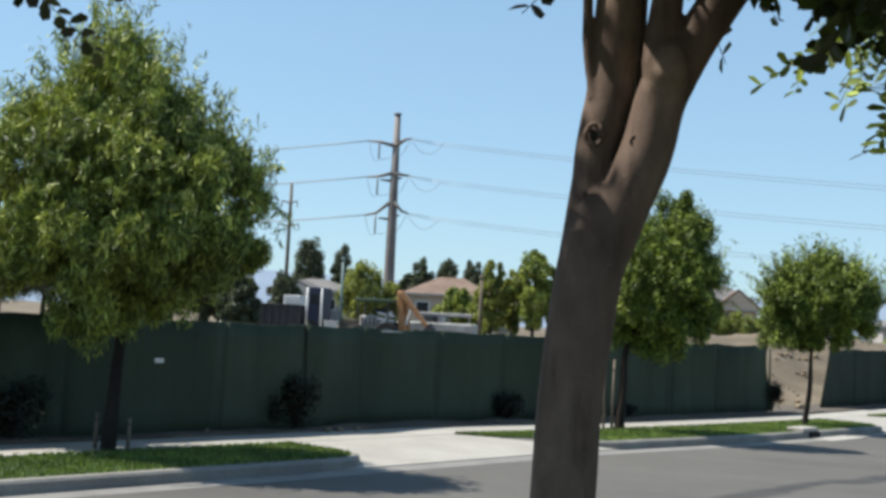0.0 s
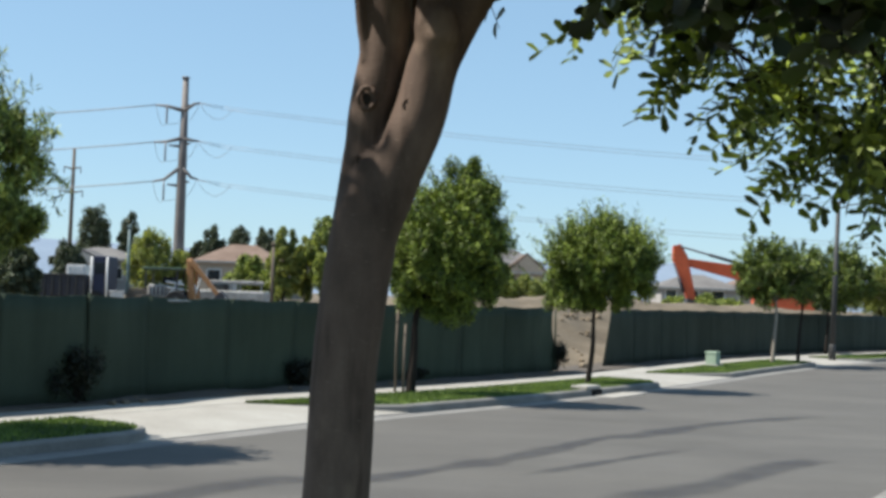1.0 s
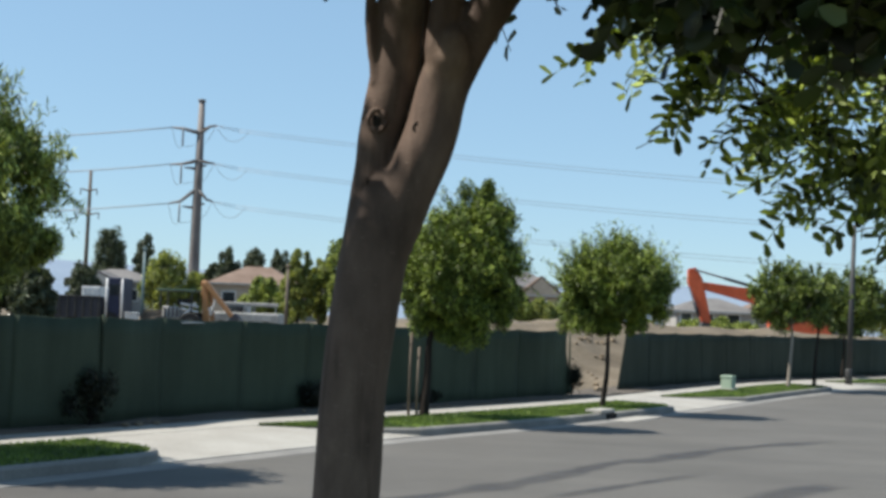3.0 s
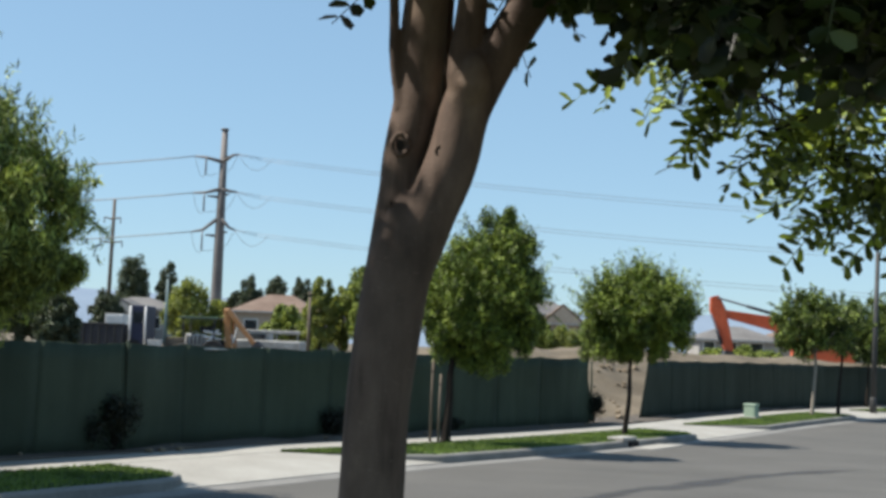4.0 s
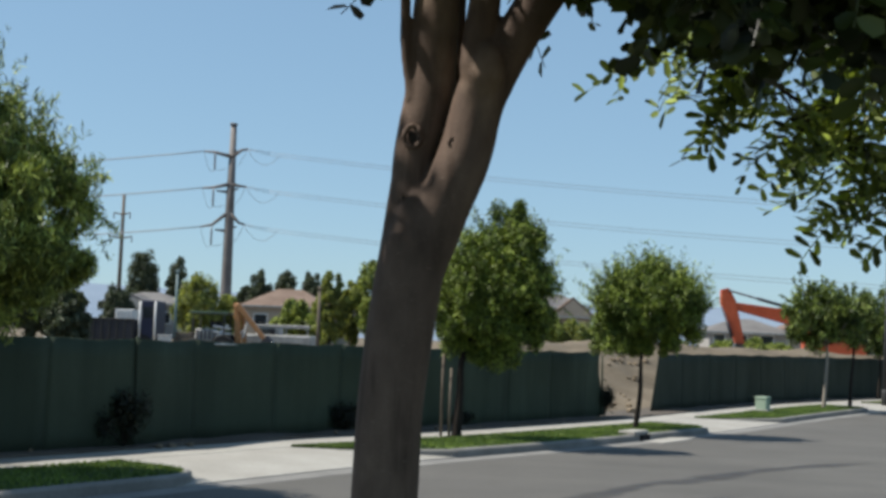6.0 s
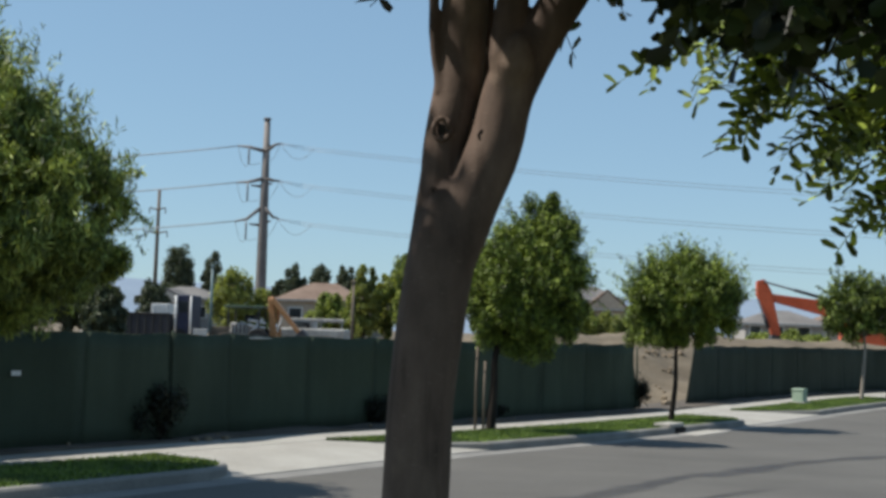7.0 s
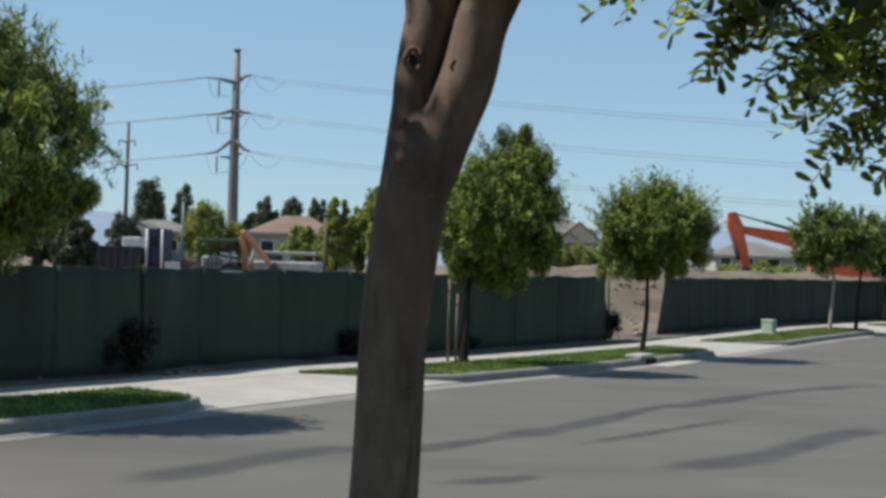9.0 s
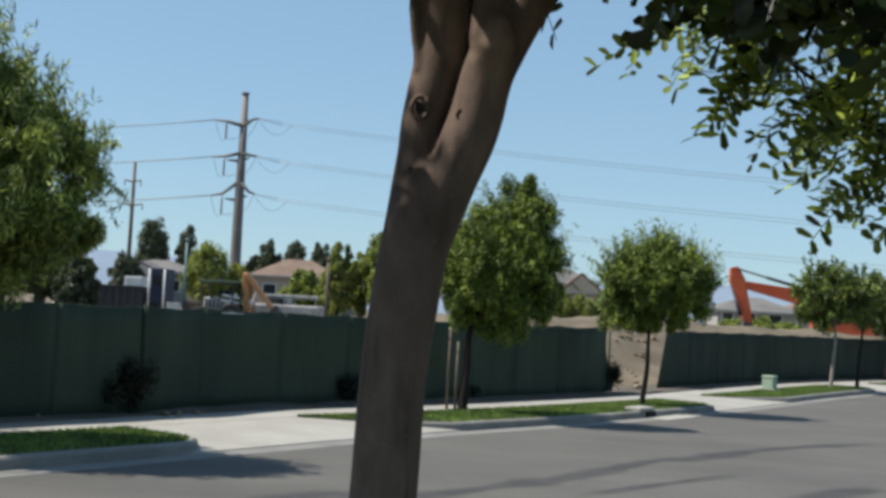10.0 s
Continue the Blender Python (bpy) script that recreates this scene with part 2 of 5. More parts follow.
def part(name, bm, material, parent=None, label="", smooth=False):
    me = bpy.data.meshes.new(name)
    bm.normal_update()
    bm.to_mesh(me)
    bm.free()
    return hang(name, me, material, parent, label, smooth)


def hang(name, me, material, parent=None, label="", smooth=False):
    me.materials.append(material)
    if smooth:
        me.polygons.foreach_set("use_smooth", [True] * len(me.polygons))
    ob = new(name, me)
    if parent is not None:
        ob.parent = parent
        ob.matrix_parent_inverse = Matrix.Translation(parent.matrix_basis.translation).inverted()
    if label:
        tagged(ob, label)
    return ob


def thing(name, place, label, category, group="", kind=""):
    ob = new(name)
    ob.empty_display_size = 0.2
    ob.location = place
    return tagged(ob, label, category, group, kind)


def from_lists(name, verts, faces, material, parent=None, label="", smooth=False):
    me = bpy.data.meshes.new(name)
    me.from_pydata([tuple(v) for v in verts], [], faces)
    me.update()
    return hang(name, me, material, parent, label, smooth)


def box(bm, centre, size, turn=0.0, bevel=0.0, tilt=None):
    """Adds a box; turn in degrees about z."""
    m = Matrix.Translation(centre) @ Matrix.Rotation(radians(turn), 4, "Z")
    if tilt is not None:
        m = m @ tilt
    g = bmesh.ops.create_cube(bm, size=1.0, matrix=m @ Matrix.Diagonal((*size, 1)))
    if bevel:
        edges = list({e for v in g["verts"] for e in v.link_edges})
        bmesh.ops.bevel(bm, geom=edges, offset=bevel, segments=2, affect="EDGES", profile=0.5)


def tube(bm, points, radii, sides=10, cap=True):
    """Sweeps a ring of changing radius along points."""
    pts = [Vector(p) for p in points]
    if not isinstance(radii, (list, tuple)):
        radii = [radii] * len(pts)
    rings, last = [], None
    for i, p in enumerate(pts):
        d = (pts[min(i + 1, len(pts) - 1)] - pts[max(i - 1, 0)]).normalized()
        a = (last - d * last.dot(d)) if last is not None else d.orthogonal()
        a = a.normalized()
        last, b = a, d.cross(a.normalized())
        rings.append([bm.verts.new(p + (a * math.cos(2 * math.pi * k / sides) + b * math.sin(2 * math.pi * k / sides)) * radii[i]) for k in range(sides)])
    for r, q in zip(rings, rings[1:]):
        for k in range(sides):
            bm.faces.new((r[k], r[(k + 1) % sides], q[(k + 1) % sides], q[k]))
    if cap:
        bm.faces.new(rings[0][::-1])
        bm.faces.new(rings[-1])


def curve_through(points, n):
    """Catmull-Rom through points, n steps a span."""
    p = [Vector(q) for q in points]
    p = [p[0] * 2 - p[1]] + p + [p[-1] * 2 - p[-2]]
    out = []
    for i in range(1, len(p) - 2):
        for k in range(n):
            t = k / n
            a, b, c, d = p[i - 1], p[i], p[i + 1], p[i + 2]
            out.append(0.5 * (2 * b + (c - a) * t + (2 * a - 5 * b + 4 * c - d) * t * t + (3 * b - a - 3 * c + d) * t ** 3))
    return out + [p[-2]]


def ribbon(name, inner, outer, z_top, z_bottom, material, s0, s1, step=1.0, parent=None, label=""):
    """A slab along the street between two offsets, which may be functions of the way."""
    fi = inner if callable(inner) else (lambda s: inner)
    fo = outer if callable(outer) else (lambda s: outer)
    zt = z_top if callable(z_top) else (lambda s: z_top)
    n = max(1, round((s1 - s0) / step))
    verts, faces = [], []
    for i in range(n + 1):
        s = s0 + (s1 - s0) * i / n
        verts += [street(s, fi(s), z_bottom), street(s, fi(s), zt(s)), street(s, fo(s), zt(s)), street(s, fo(s), z_bottom)]
        if i:
            a, b = 4 * i - 4, 4 * i
            faces += [(a + k, a + (k + 1) % 4, b + (k + 1) % 4, b + k)[::-1] for k in range(4)]
    faces += [(0, 1, 2, 3), (4 * n + 3, 4 * n + 2, 4 * n + 1, 4 * n)]
    return from_lists(name, verts, faces, material, parent, label)


# ---- ground, road and verge ----
def build_ground():
    bm = bmesh.new()
    bmesh.ops.create_grid(bm, x_segments=80, y_segments=80, size=3000)
    ob = part("ground", bm, DIRT)
    ob.location.z = -0.25
    tagged(ob, "dry brown earth reaching to the horizon", "ground", kind="structure")


build_ground()
ROAD_NEAR, S0, S1 = -9.0, -60.0, 140.0
tagged(ribbon("road", ROAD_NEAR, -0.45, 0.0, -0.3, ASPHALT, S0, S1), "worn grey asphalt street with dark tyre marks", "road", kind="structure")
tagged(ribbon("gutter", -0.45, 0.0, 0.004, -0.3, GUTTER, S0, S1), "pale concrete gutter beside the kerb", "gutter", kind="structure")
tagged(ribbon("pavement", 1.95, 3.0, 0.15, -0.3, CONCRETE, S0, S1), "pale concrete pavement beside the fence", "pavement", kind="structure")
tagged(ribbon("soil_strip", 3.0, 4.6, lambda s: 0.19 + 0.06 * noise.noise((s * 0.8, 0, 0)), -0.3, RUBBLE, S0, S1, 0.4), "dark loose soil along the fence foot", "soil strip", kind="structure")
tagged(ribbon("near_verge", -14.0, ROAD_NEAR - 0.15, lambda s: 0.15 - grade(s), -0.3, GRASS_SOIL, S0, S1), "mown grass verge on the near side of the street", "verge", kind="structure")
tagged(ribbon("near_kerb", ROAD_NEAR - 0.15, ROAD_NEAR, lambda s: 0.15 - grade(s), -0.3, KERB_STONE, S0, S1), "plain concrete kerb on the near side", "kerb", kind="structure")


def lot_height(s, v):
    """The dirt behind the fence: a graded pad, and a bank of spoil along its edge."""
    z = 0.17 + 0.85 * min(1.0, max(0.0, (v - 6.0) / 4.0))
    run = max(0.0, min(1.0, (s - 16.0) / 5.0)) * max(0.0, min(1.0, (75.0 - s) / 20.0))
    crest = math.exp(-((v - 13.0) / 4.2) ** 2) * run * (1.2 + 0.3 * noise.noise((s * 0.25, 1.7, 0)))
    fade = max(0.0, min(1.0, (v - 4.4) / 1.0))
    rough = 0.22 * noise.noise((s * 0.5, v * 0.6, 0)) + 0.06 * noise.noise((s * 2.9, v * 2.9, 4))
    return z + crest + rough * fade * (1.0 if v < 25 else 0.4)


def build_lot():
    vs, fs = [], []
    ss = [-60 + 1.5 * i for i in range(40)] + [0.35 * i for i in range(110)] + [38.5 + 2.0 * i for i in range(52)]
    offs = [4.5 + 0.35 * i for i in range(30)] + [15 + 5 * i for i in range(40)]
    for s in ss:
        for v in offs:
            vs.append(street(s, v, lot_height(s, v)))
    m = len(offs)
    for i in range(len(ss) - 1):
        for k in range(m - 1):
            fs.append((i * m + k, (i + 1) * m + k, (i + 1) * m + k + 1, i * m + k + 1))
    tagged(from_lists("building_lot", vs, fs, DIRT, smooth=True), "bare graded dirt and spoil bank of the building site", "dirt lot", kind="structure")


build_lot()
VERGES = [(-40.0, -7.0, "square", "round"), (-3.4, 12.2, "flare", "round"), (15.2, 27.0, "flare", "round"), (31.0, 60.0, "flare", "round")]
DRIVES = [(-8.2, -0.2), (10.9, 18.2), (25.6, 34.0)]
BLADES = np.random.default_rng(5)


def build_verge(a, b, start, end):
    """Kerb and lawn between two driveways: one end rounded back, the other tapering to a point."""
    R = 0.9

    def front(s):
        v = 0.0
        if start == "flare" and s < a + 2.45:
            v = 1.9 * (a + 2.45 - s) / 2.45
        if end == "round" and s > b - R:
            v = max(v, R - math.sqrt(max(0.0, R * R - (s - b + R) ** 2)))
        return v

    def kerb_top(s):
        low = max(0.0, min(1.0, (s - a) / 2.6)) if start == "flare" else 1.0
        return 0.1 + 0.05 * low

    n = round((b - a) / 0.12)
    vs, fs = [], []
    for i in range(n + 1):
        s = a + (b - a) * i / n
        f, t = front(s), kerb_top(s)
        vs += [street(s, f - 0.012, -0.2), street(s, f, t - 0.03), street(s, f + 0.03, t), street(s, f + 0.16, t), street(s, f + 0.16, -0.2)]
        if i:
            p, q = 5 * i - 5, 5 * i
            fs += [(p + k, q + k, q + k + 1, p + k + 1) for k in range(4)]
    fs += [(0, 1, 2, 3, 4), tuple(5 * n + k for k in (4, 3, 2, 1, 0))]
    tagged(from_lists("kerb", vs, fs, KERB_STONE), "grey concrete kerb with a worn rounded edge", "kerb", kind="structure")
    lawn = tagged(ribbon("verge", lambda s: min(1.94, front(s) + 0.16), 1.95, lambda s: 0.145 + 0.012 * noise.noise((s * 2, 0, 0)), -0.2, GRASS_SOIL, a + 0.02, b - 0.02, 0.12), "narrow mown grass verge between kerb and pavement", "verge", kind="structure")
    a2, b2 = max(a, -20.0), min(b, 45.0)
    m = int(1500 * (b2 - a2))
    s = BLADES.uniform(a2 + 0.1, b2 - 0.1, m)
    f = np.array([front(q) for q in s]) + 0.17
    v = f + (1.95 - f) * BLADES.uniform(0, 1, m)
    keep = f < 1.9
    s, v = s[keep], v[keep]
    base = np.array([street(p, q, 0.145) for p, q in zip(s, v)])
    k = len(base)
    ang, h = BLADES.uniform(0, 2 * math.pi, k), BLADES.uniform(0.025, 0.06, k)
    side = np.stack([np.cos(ang), np.sin(ang), 0 * ang], 1) * 0.012
    lean = np.stack([BLADES.normal(0, 0.012, k), BLADES.normal(0, 0.012, k), h], 1)
    verts = np.stack([base - side, base + side, base + lean], 1).reshape(-1, 3)
    ob = hang("grass", np_mesh("grass", verts, np.arange(3 * k).reshape(-1, 3)), GRASS)
    tagged(ob, "short mown green grass on the verge", "grass", kind="stuff")


def build_apron(a, b):
    vs, fs = [], []
    n = round((b - a) / 0.4)
    rows = [(-0.01, -0.2), (0.0, 0.018), (0.25, 0.04), (1.2, 0.105), (1.96, 0.146), (1.96, -0.2)]
    for i in range(n + 1):
        vs += [street(a + (b - a) * i / n, v, z) for v, z in rows]
        if i:
            p, q = 6 * i - 6, 6 * i
            fs += [(p + k, q + k, q + k + 1, p + k + 1) for k in range(5)]
    tagged(from_lists("driveway_apron", vs, fs, CONCRETE), "bright concrete driveway apron sloping to the street", "driveway", kind="structure")


# ---- fence ----
def fence_v(s):
    return 3.4 if s < -5 else 3.85 if s > -3 else 3.4 + 0.45 * (s + 5) / 2


def build_fence():
    fence = thing("construction_fence", street(0, 3.8, 0.15), "long site fence hung with dark green windscreen fabric", "fence")
    near = [-26.0, -23.4, -20.8, -18.2, -15.6, -12.9, -10.05, -7.25, -5.5, -3.85, -1.5, 0.55, 2.9, 5.2, 7.5, 9.8, 12.0, 12.85]
    past = [17.0] + [18.9 + 2.3 * k for k in range(31)]
    spans = list(zip(near, near[1:])) + list(zip(past, past[1:]))
    for a, b in spans:
        n, mz = 14, 6
        vs, fs = [], []
        for i in range(n + 1):
            for j in range(mz + 1):
                q, h = a + (b - a) * i / n, j / mz
                if abs(b - 12.85) < 0.01:
                    q += 0.25 * (i / n) ** 4 * (1 - h) * math.sin(5 * h)
                if abs(a - 17.0) < 0.01:
                    q -= 0.55 * (1 - i / n) ** 3 * (1 - h) ** 1.5
                w = 0.045 * noise.noise((q * 0.9, h * 1.2, 3.0)) + 0.02 * noise.noise((q * 4.0, h * 1.5, 9.0))
                top = 1.96 - 0.75 * grade(q) - 0.035 * math.sin(math.pi * i / n) + 0.02 * noise.noise((q * 1.7, 0, 0))
                low = 0.12 + 0.03 * noise.noise((q * 2.1, 5, 0))
                vs.append(street(q, fence_v(q) + w, low + (top - low) * h))
        for i in range(n):
            for j in range(mz):
                c = i * (mz + 1) + j
                fs.append((c, c + mz + 1, c + mz + 2, c + 1))
        ob = from_lists("windscreen_panel", vs, fs, SCREEN if a < 14 else SCREEN_GREYER, fence, smooth=True)
        sol = ob.modifiers.new("thick", "SOLIDIFY")
        sol.thickness = 0.006
    for a, b in spans:
        if a == 17.0:
            continue
        bm = bmesh.new()
        tube(bm, [street(a, fence_v(a) + 0.09, 0.0), street(a, fence_v(a) + 0.09, 1.95 - 0.75 * grade(a))], 0.03, 8)
        part("post", bm, GALV, fence, smooth=True)
        if b != 12.85:
            bm = bmesh.new()
            tube(bm, [street(a, fence_v(a) + 0.09, 1.89 - 0.75 * grade(a)), street(b, fence_v(b) + 0.09, 1.89 - 0.75 * grade(b))], 0.02, 6)
            part("top_rail", bm, GALV, fence, smooth=True)
    # dark bound seams where two lengths of fabric meet
    for q in (-5.5, 12.9):
        bm = bmesh.new()
        tube(bm, [street(q + 0.04 * math.sin(3 * h), fence_v(q) - 0.03, 0.2 + 1.75 * h) for h in (0, 0.2, 0.4, 0.6, 0.8, 1)], [0.1, 0.05, 0.03, 0.03, 0.025, 0.025], 8)
        part("seam", bm, SCREEN, fence, "bunched fabric seam", smooth=True)
    bm = bmesh.new()
    p = street(-8.5, fence_v(-8.5) - 0.06, 1.27)
    box(bm, p, (0.16, 0.012, 0.07), 59, 0.003)
    part("tag", bm, WHITE, fence, "small white plastic tag")


# ---- trees ----
def leaf_mesh(rng, centres, sizes, aspect, droop, fold=0.25):
    """Pointed leaves, each four-cornered and folded at the midrib, at the given centres."""
    n = len(centres)
    d = rng.normal(size=(n, 3))
    d[:, 2] -= droop
    d /= np.linalg.norm(d, axis=1)[:, None]
    r = rng.normal(size=(n, 3))
    r -= d * (r * d).sum(1)[:, None]
    r /= np.linalg.norm(r, axis=1)[:, None]
    up = np.cross(d, r)
    L, Wd = sizes[:, None], (sizes * aspect)[:, None]
    a = centres - d * L / 2
    b = centres + r * Wd / 2 + up * Wd * fold
    c = centres + d * L / 2
    e = centres - r * Wd / 2 + up * Wd * fold
    verts = np.stack([a, b, c, e], 1).reshape(-1, 3)
    i = np.arange(n) * 4
    faces = np.concatenate([np.stack([i, i + 1, i + 2], 1), np.stack([i, i + 2, i + 3], 1)])
    return verts, faces


def np_mesh(name, verts, faces):
    me = bpy.data.meshes.new(name)
    me.vertices.add(len(verts))
    me.vertices.foreach_set("co", np.asarray(verts, np.float32).ravel())
    me.loops.add(faces.size)
    me.loops.foreach_set("vertex_index", faces.astype(np.int32).ravel())
    me.polygons.add(len(faces))
    me.polygons.foreach_set("loop_start", (np.arange(len(faces)) * faces.shape[1]).astype(np.int32))
    me.update(calc_edges=True)
    return me


def crown_points(rng, centre, radii, clumps, per, spread, top_taper=0.0, lower=1.0):
    """Leaf centres gathered in clumps that stand near the skin of an egg-shaped crown."""
    d = rng.normal(size=(clumps, 3))
    d /= np.linalg.norm(d, axis=1)[:, None]
    rad = rng.uniform(0.05, 1.02, clumps) ** 0.5
    c = d * rad[:, None] * np.array(radii)
    wide = 1 - top_taper * np.clip(c[:, 2] / radii[2], 0, 1)
    c[:, :2] *= wide[:, None]
    c[:, 2] = np.where(c[:, 2] < 0, c[:, 2] * lower, c[:, 2])
    size = spread * rng.uniform(0.5, 1.3, clumps)
    q = rng.normal(size=(clumps * per, 3))
    q *= (rng.uniform(0, 1, clumps * per) ** 0.6 / np.linalg.norm(q, axis=1))[:, None]
    p = np.repeat(c, per, 0) + q * np.repeat(size, per)[:, None] * np.array((1.75, 1.75, 2.4))
    return p + np.array(centre), c + np.array(centre)


def build_tree(name, base, trunk_top, trunk_r, crown_c, radii, clumps, per, spread, leaf, aspect, droop, leaf_mat, bark, label, category="tree", group="", seed=1, taper=0.2, limbs=14, lower=1.0, extra=None, shoots=0, strands=0):
    rng = np.random.default_rng(seed)
    base, crown_c = Vector(base), Vector(crown_c)
    if group == ST:
        base.z += settle(base.x, base.y)
    tree = thing(name, base, label, category, group)
    bm = bmesh.new()
    top = Vector(trunk_top)
    mid = base.lerp(top, 0.5) + Vector((rng.normal() * 0.02, rng.normal() * 0.02, 0))
    line = curve_through([base - Vector((0, 0, 0.08)), base.lerp(mid, 0.15), mid, top, top.lerp(crown_c + Vector((0, 0, radii[2] * 0.6)), 0.9)], 5)
    tube(bm, line, [trunk_r * (1.25 if i == 0 else 1.0 - 0.75 * (i / len(line)) ** 1.3) for i in range(len(line))], 10)
    pts, cl = crown_points(rng, crown_c, radii, clumps, per, spread, taper, lower)
    if extra:
        p2, c2 = crown_points(rng, extra[0], extra[1], extra[2], per, spread, 0.2)
        pts, cl = np.concatenate([pts, p2]), np.concatenate([cl, c2])
    for _ in range(shoots):
        d = rng.normal(size=3)
        d[2] = abs(d[2]) + 0.1 * d[2]
        d /= np.linalg.norm(d)
        wide = 1 - taper * max(0.0, d[2])
        st = np.array(crown_c) + d * np.array(radii) * np.array((wide, wide, 1)) * rng.uniform(0.85, 1.08)
        way = d * 0.6 + rng.normal(size=3) * 0.3 + np.array((0, 0, 0.5))
        t = rng.uniform(0, 1, 26)[:, None]
        pts = np.concatenate([pts, st + way * t * rng.uniform(0.25, 0.6) + rng.normal(size=(26, 3)) * 0.035])
    # leafy twigs that hang from the skin of the crown
    for _ in range(strands):
        d = rng.normal(size=3)
        d /= np.linalg.norm(d)
        d[2] = abs(d[2]) - 0.25
        wide = 1 - taper * max(0.0, d[2])
        st = np.array(crown_c) + d * np.array(radii) * np.array((wide, wide, 1)) * rng.uniform(0.8, 1.1)
        t = np.linspace(0, 1, 30)[:, None]
        way = np.array((d[0] * 0.5, d[1] * 0.5, -0.55)) * rng.uniform(0.4, 1.0)
        lift = np.array((0, 0, 0.25)) * np.sin(t * 2.2)
        pts = np.concatenate([pts, st + way * t + lift + rng.normal(size=(30, 3)) * 0.03])
    for k in rng.choice(len(cl), min(limbs, len(cl)), replace=False):
        e = Vector(cl[k])
        st = top.lerp(crown_c, rng.uniform(0.0, 0.7))
        m = st.lerp(e, 0.5) + Vector((0, 0, -0.08 * (e - st).length))
        r = trunk_r * 0.35
        tube(bm, curve_through([st, m, e], 4), [r * (1 - 0.085 * i) for i in range(9)], 6)
    part("trunk", bm, bark, tree, smooth=True)
    v, f = leaf_mesh(rng, pts, rng.uniform(0.7, 1.3, len(pts)) * leaf, aspect, droop)
    tagged(hang("crown", np_mesh("crown", v, f), leaf_mat, tree), kind="stuff")
    return tree


# ---- foreground trees ----
def leaf_spray(seed, pairs=6, leaflet=0.078, slim=1.0):
    """Corners and faces of one twig with paired oval leaflets."""
    rng = np.random.default_rng(seed)
    vs, fs = [], []

    def leaflet_at(p, d, n, L, Wd):
        s = np.cross(d, n)
        k = len(vs)
        for t, w, up in ((0, 0, 0), (0.28, 0.40, 0.1), (0.78, 0.52, 0.1), (1.0, 0.0, -0.04), (0.78, -0.52, 0.1), (0.28, -0.40, 0.1), (0.5, 0.0, -0.03)):
            vs.append(p + d * L * t + s * Wd * w + n * Wd * up)
        fs.extend([(k, k + 1, k + 6), (k + 1, k + 2, k + 6), (k + 2, k + 3, k + 6), (k + 3, k + 4, k + 6), (k + 4, k + 5, k + 6), (k + 5, k, k + 6)])

    length, bow = 0.055 * pairs, rng.uniform(-0.3, 0.3)
    spine = lambda t: np.array([t * length, bow * length * t * t, -0.35 * length * t * t])
    for i in range(4):
        a, b = spine(i / 4), spine((i + 1) / 4)
        k = len(vs)
        vs.extend([a + (0, 0.003, 0), a - (0, 0.003, 0), b - (0, 0.0025, 0), b + (0, 0.0025, 0)])
        fs.extend([(k, k + 1, k + 2), (k, k + 2, k + 3)])
    for i in range(pairs):
        for side in (-1, 1):
            t = (i + 0.9 + 0.2 * side * rng.uniform()) / (pairs + 0.4)
            d = np.array([0.45 + 0.25 * rng.normal(), side, -0.25 + 0.3 * rng.normal()])
            n = np.array([0.2 * rng.normal(), 0.25 * rng.normal(), 1.0])
            d /= np.linalg.norm(d)
            n -= d * (n @ d)
            n /= np.linalg.norm(n)
            leaflet_at(spine(t), d, n, leaflet * rng.uniform(0.75, 1.15), leaflet * slim * rng.uniform(0.5, 0.62))
    return np.array(vs), np.array(fs)


SPRAYS = [leaf_spray(40 + k, 5 + k % 3) for k in range(6)]
OVAL_SPRAYS = [leaf_spray(60 + k, 5 + k % 3, 0.088, 0.62) for k in range(6)]


def spray_turns(rng, places, outwards, size=1.0):
    """Turns that point each twig outwards and a little down."""
    out = []
    for p, o in zip(places, outwards):
        d = Vector(o).normalized() + Vector(rng.normal(size=3) * 0.45) + Vector((0, 0, -0.25))
        q = d.to_track_quat("X", "Z").to_matrix().to_4x4()
        out.append(Matrix.Translation(Vector(p)) @ q @ Matrix.Rotation(rng.normal() * 0.7, 4, "X") @ Matrix.Scale(size * rng.uniform(0.75, 1.15), 4))
    return out


def hang_sprays(tree, turns, single, sprays, leaf_mat):
    """The first twigs as pieces of their own, the rest joined."""
    shared = []
    for v, f in sprays:
        me = np_mesh("leaf_spray", v, f)
        me.materials.append(leaf_mat)
        shared.append(me)
    for i, m in enumerate(turns[:single]):
        ob = new("leaf_spray", shared[i % 6])
        ob.parent = tree
        ob.matrix_world = m
        ob.matrix_parent_inverse = Matrix.Translation(tree.location).inverted()
        ob.matrix_basis = m
    vs, fs, k = [], [], 0
    for i, m in enumerate(turns[single:]):
        v, f = sprays[i % 6]
        a = np.array(m)
        vs.append(v @ a[:3, :3].T + a[:3, 3])
        fs.append(f + k)
        k += len(v)
    ob = hang("crown", np_mesh("crown", np.concatenate(vs), np.concatenate(fs)), leaf_mat, tree)
    tagged(ob, kind="stuff")


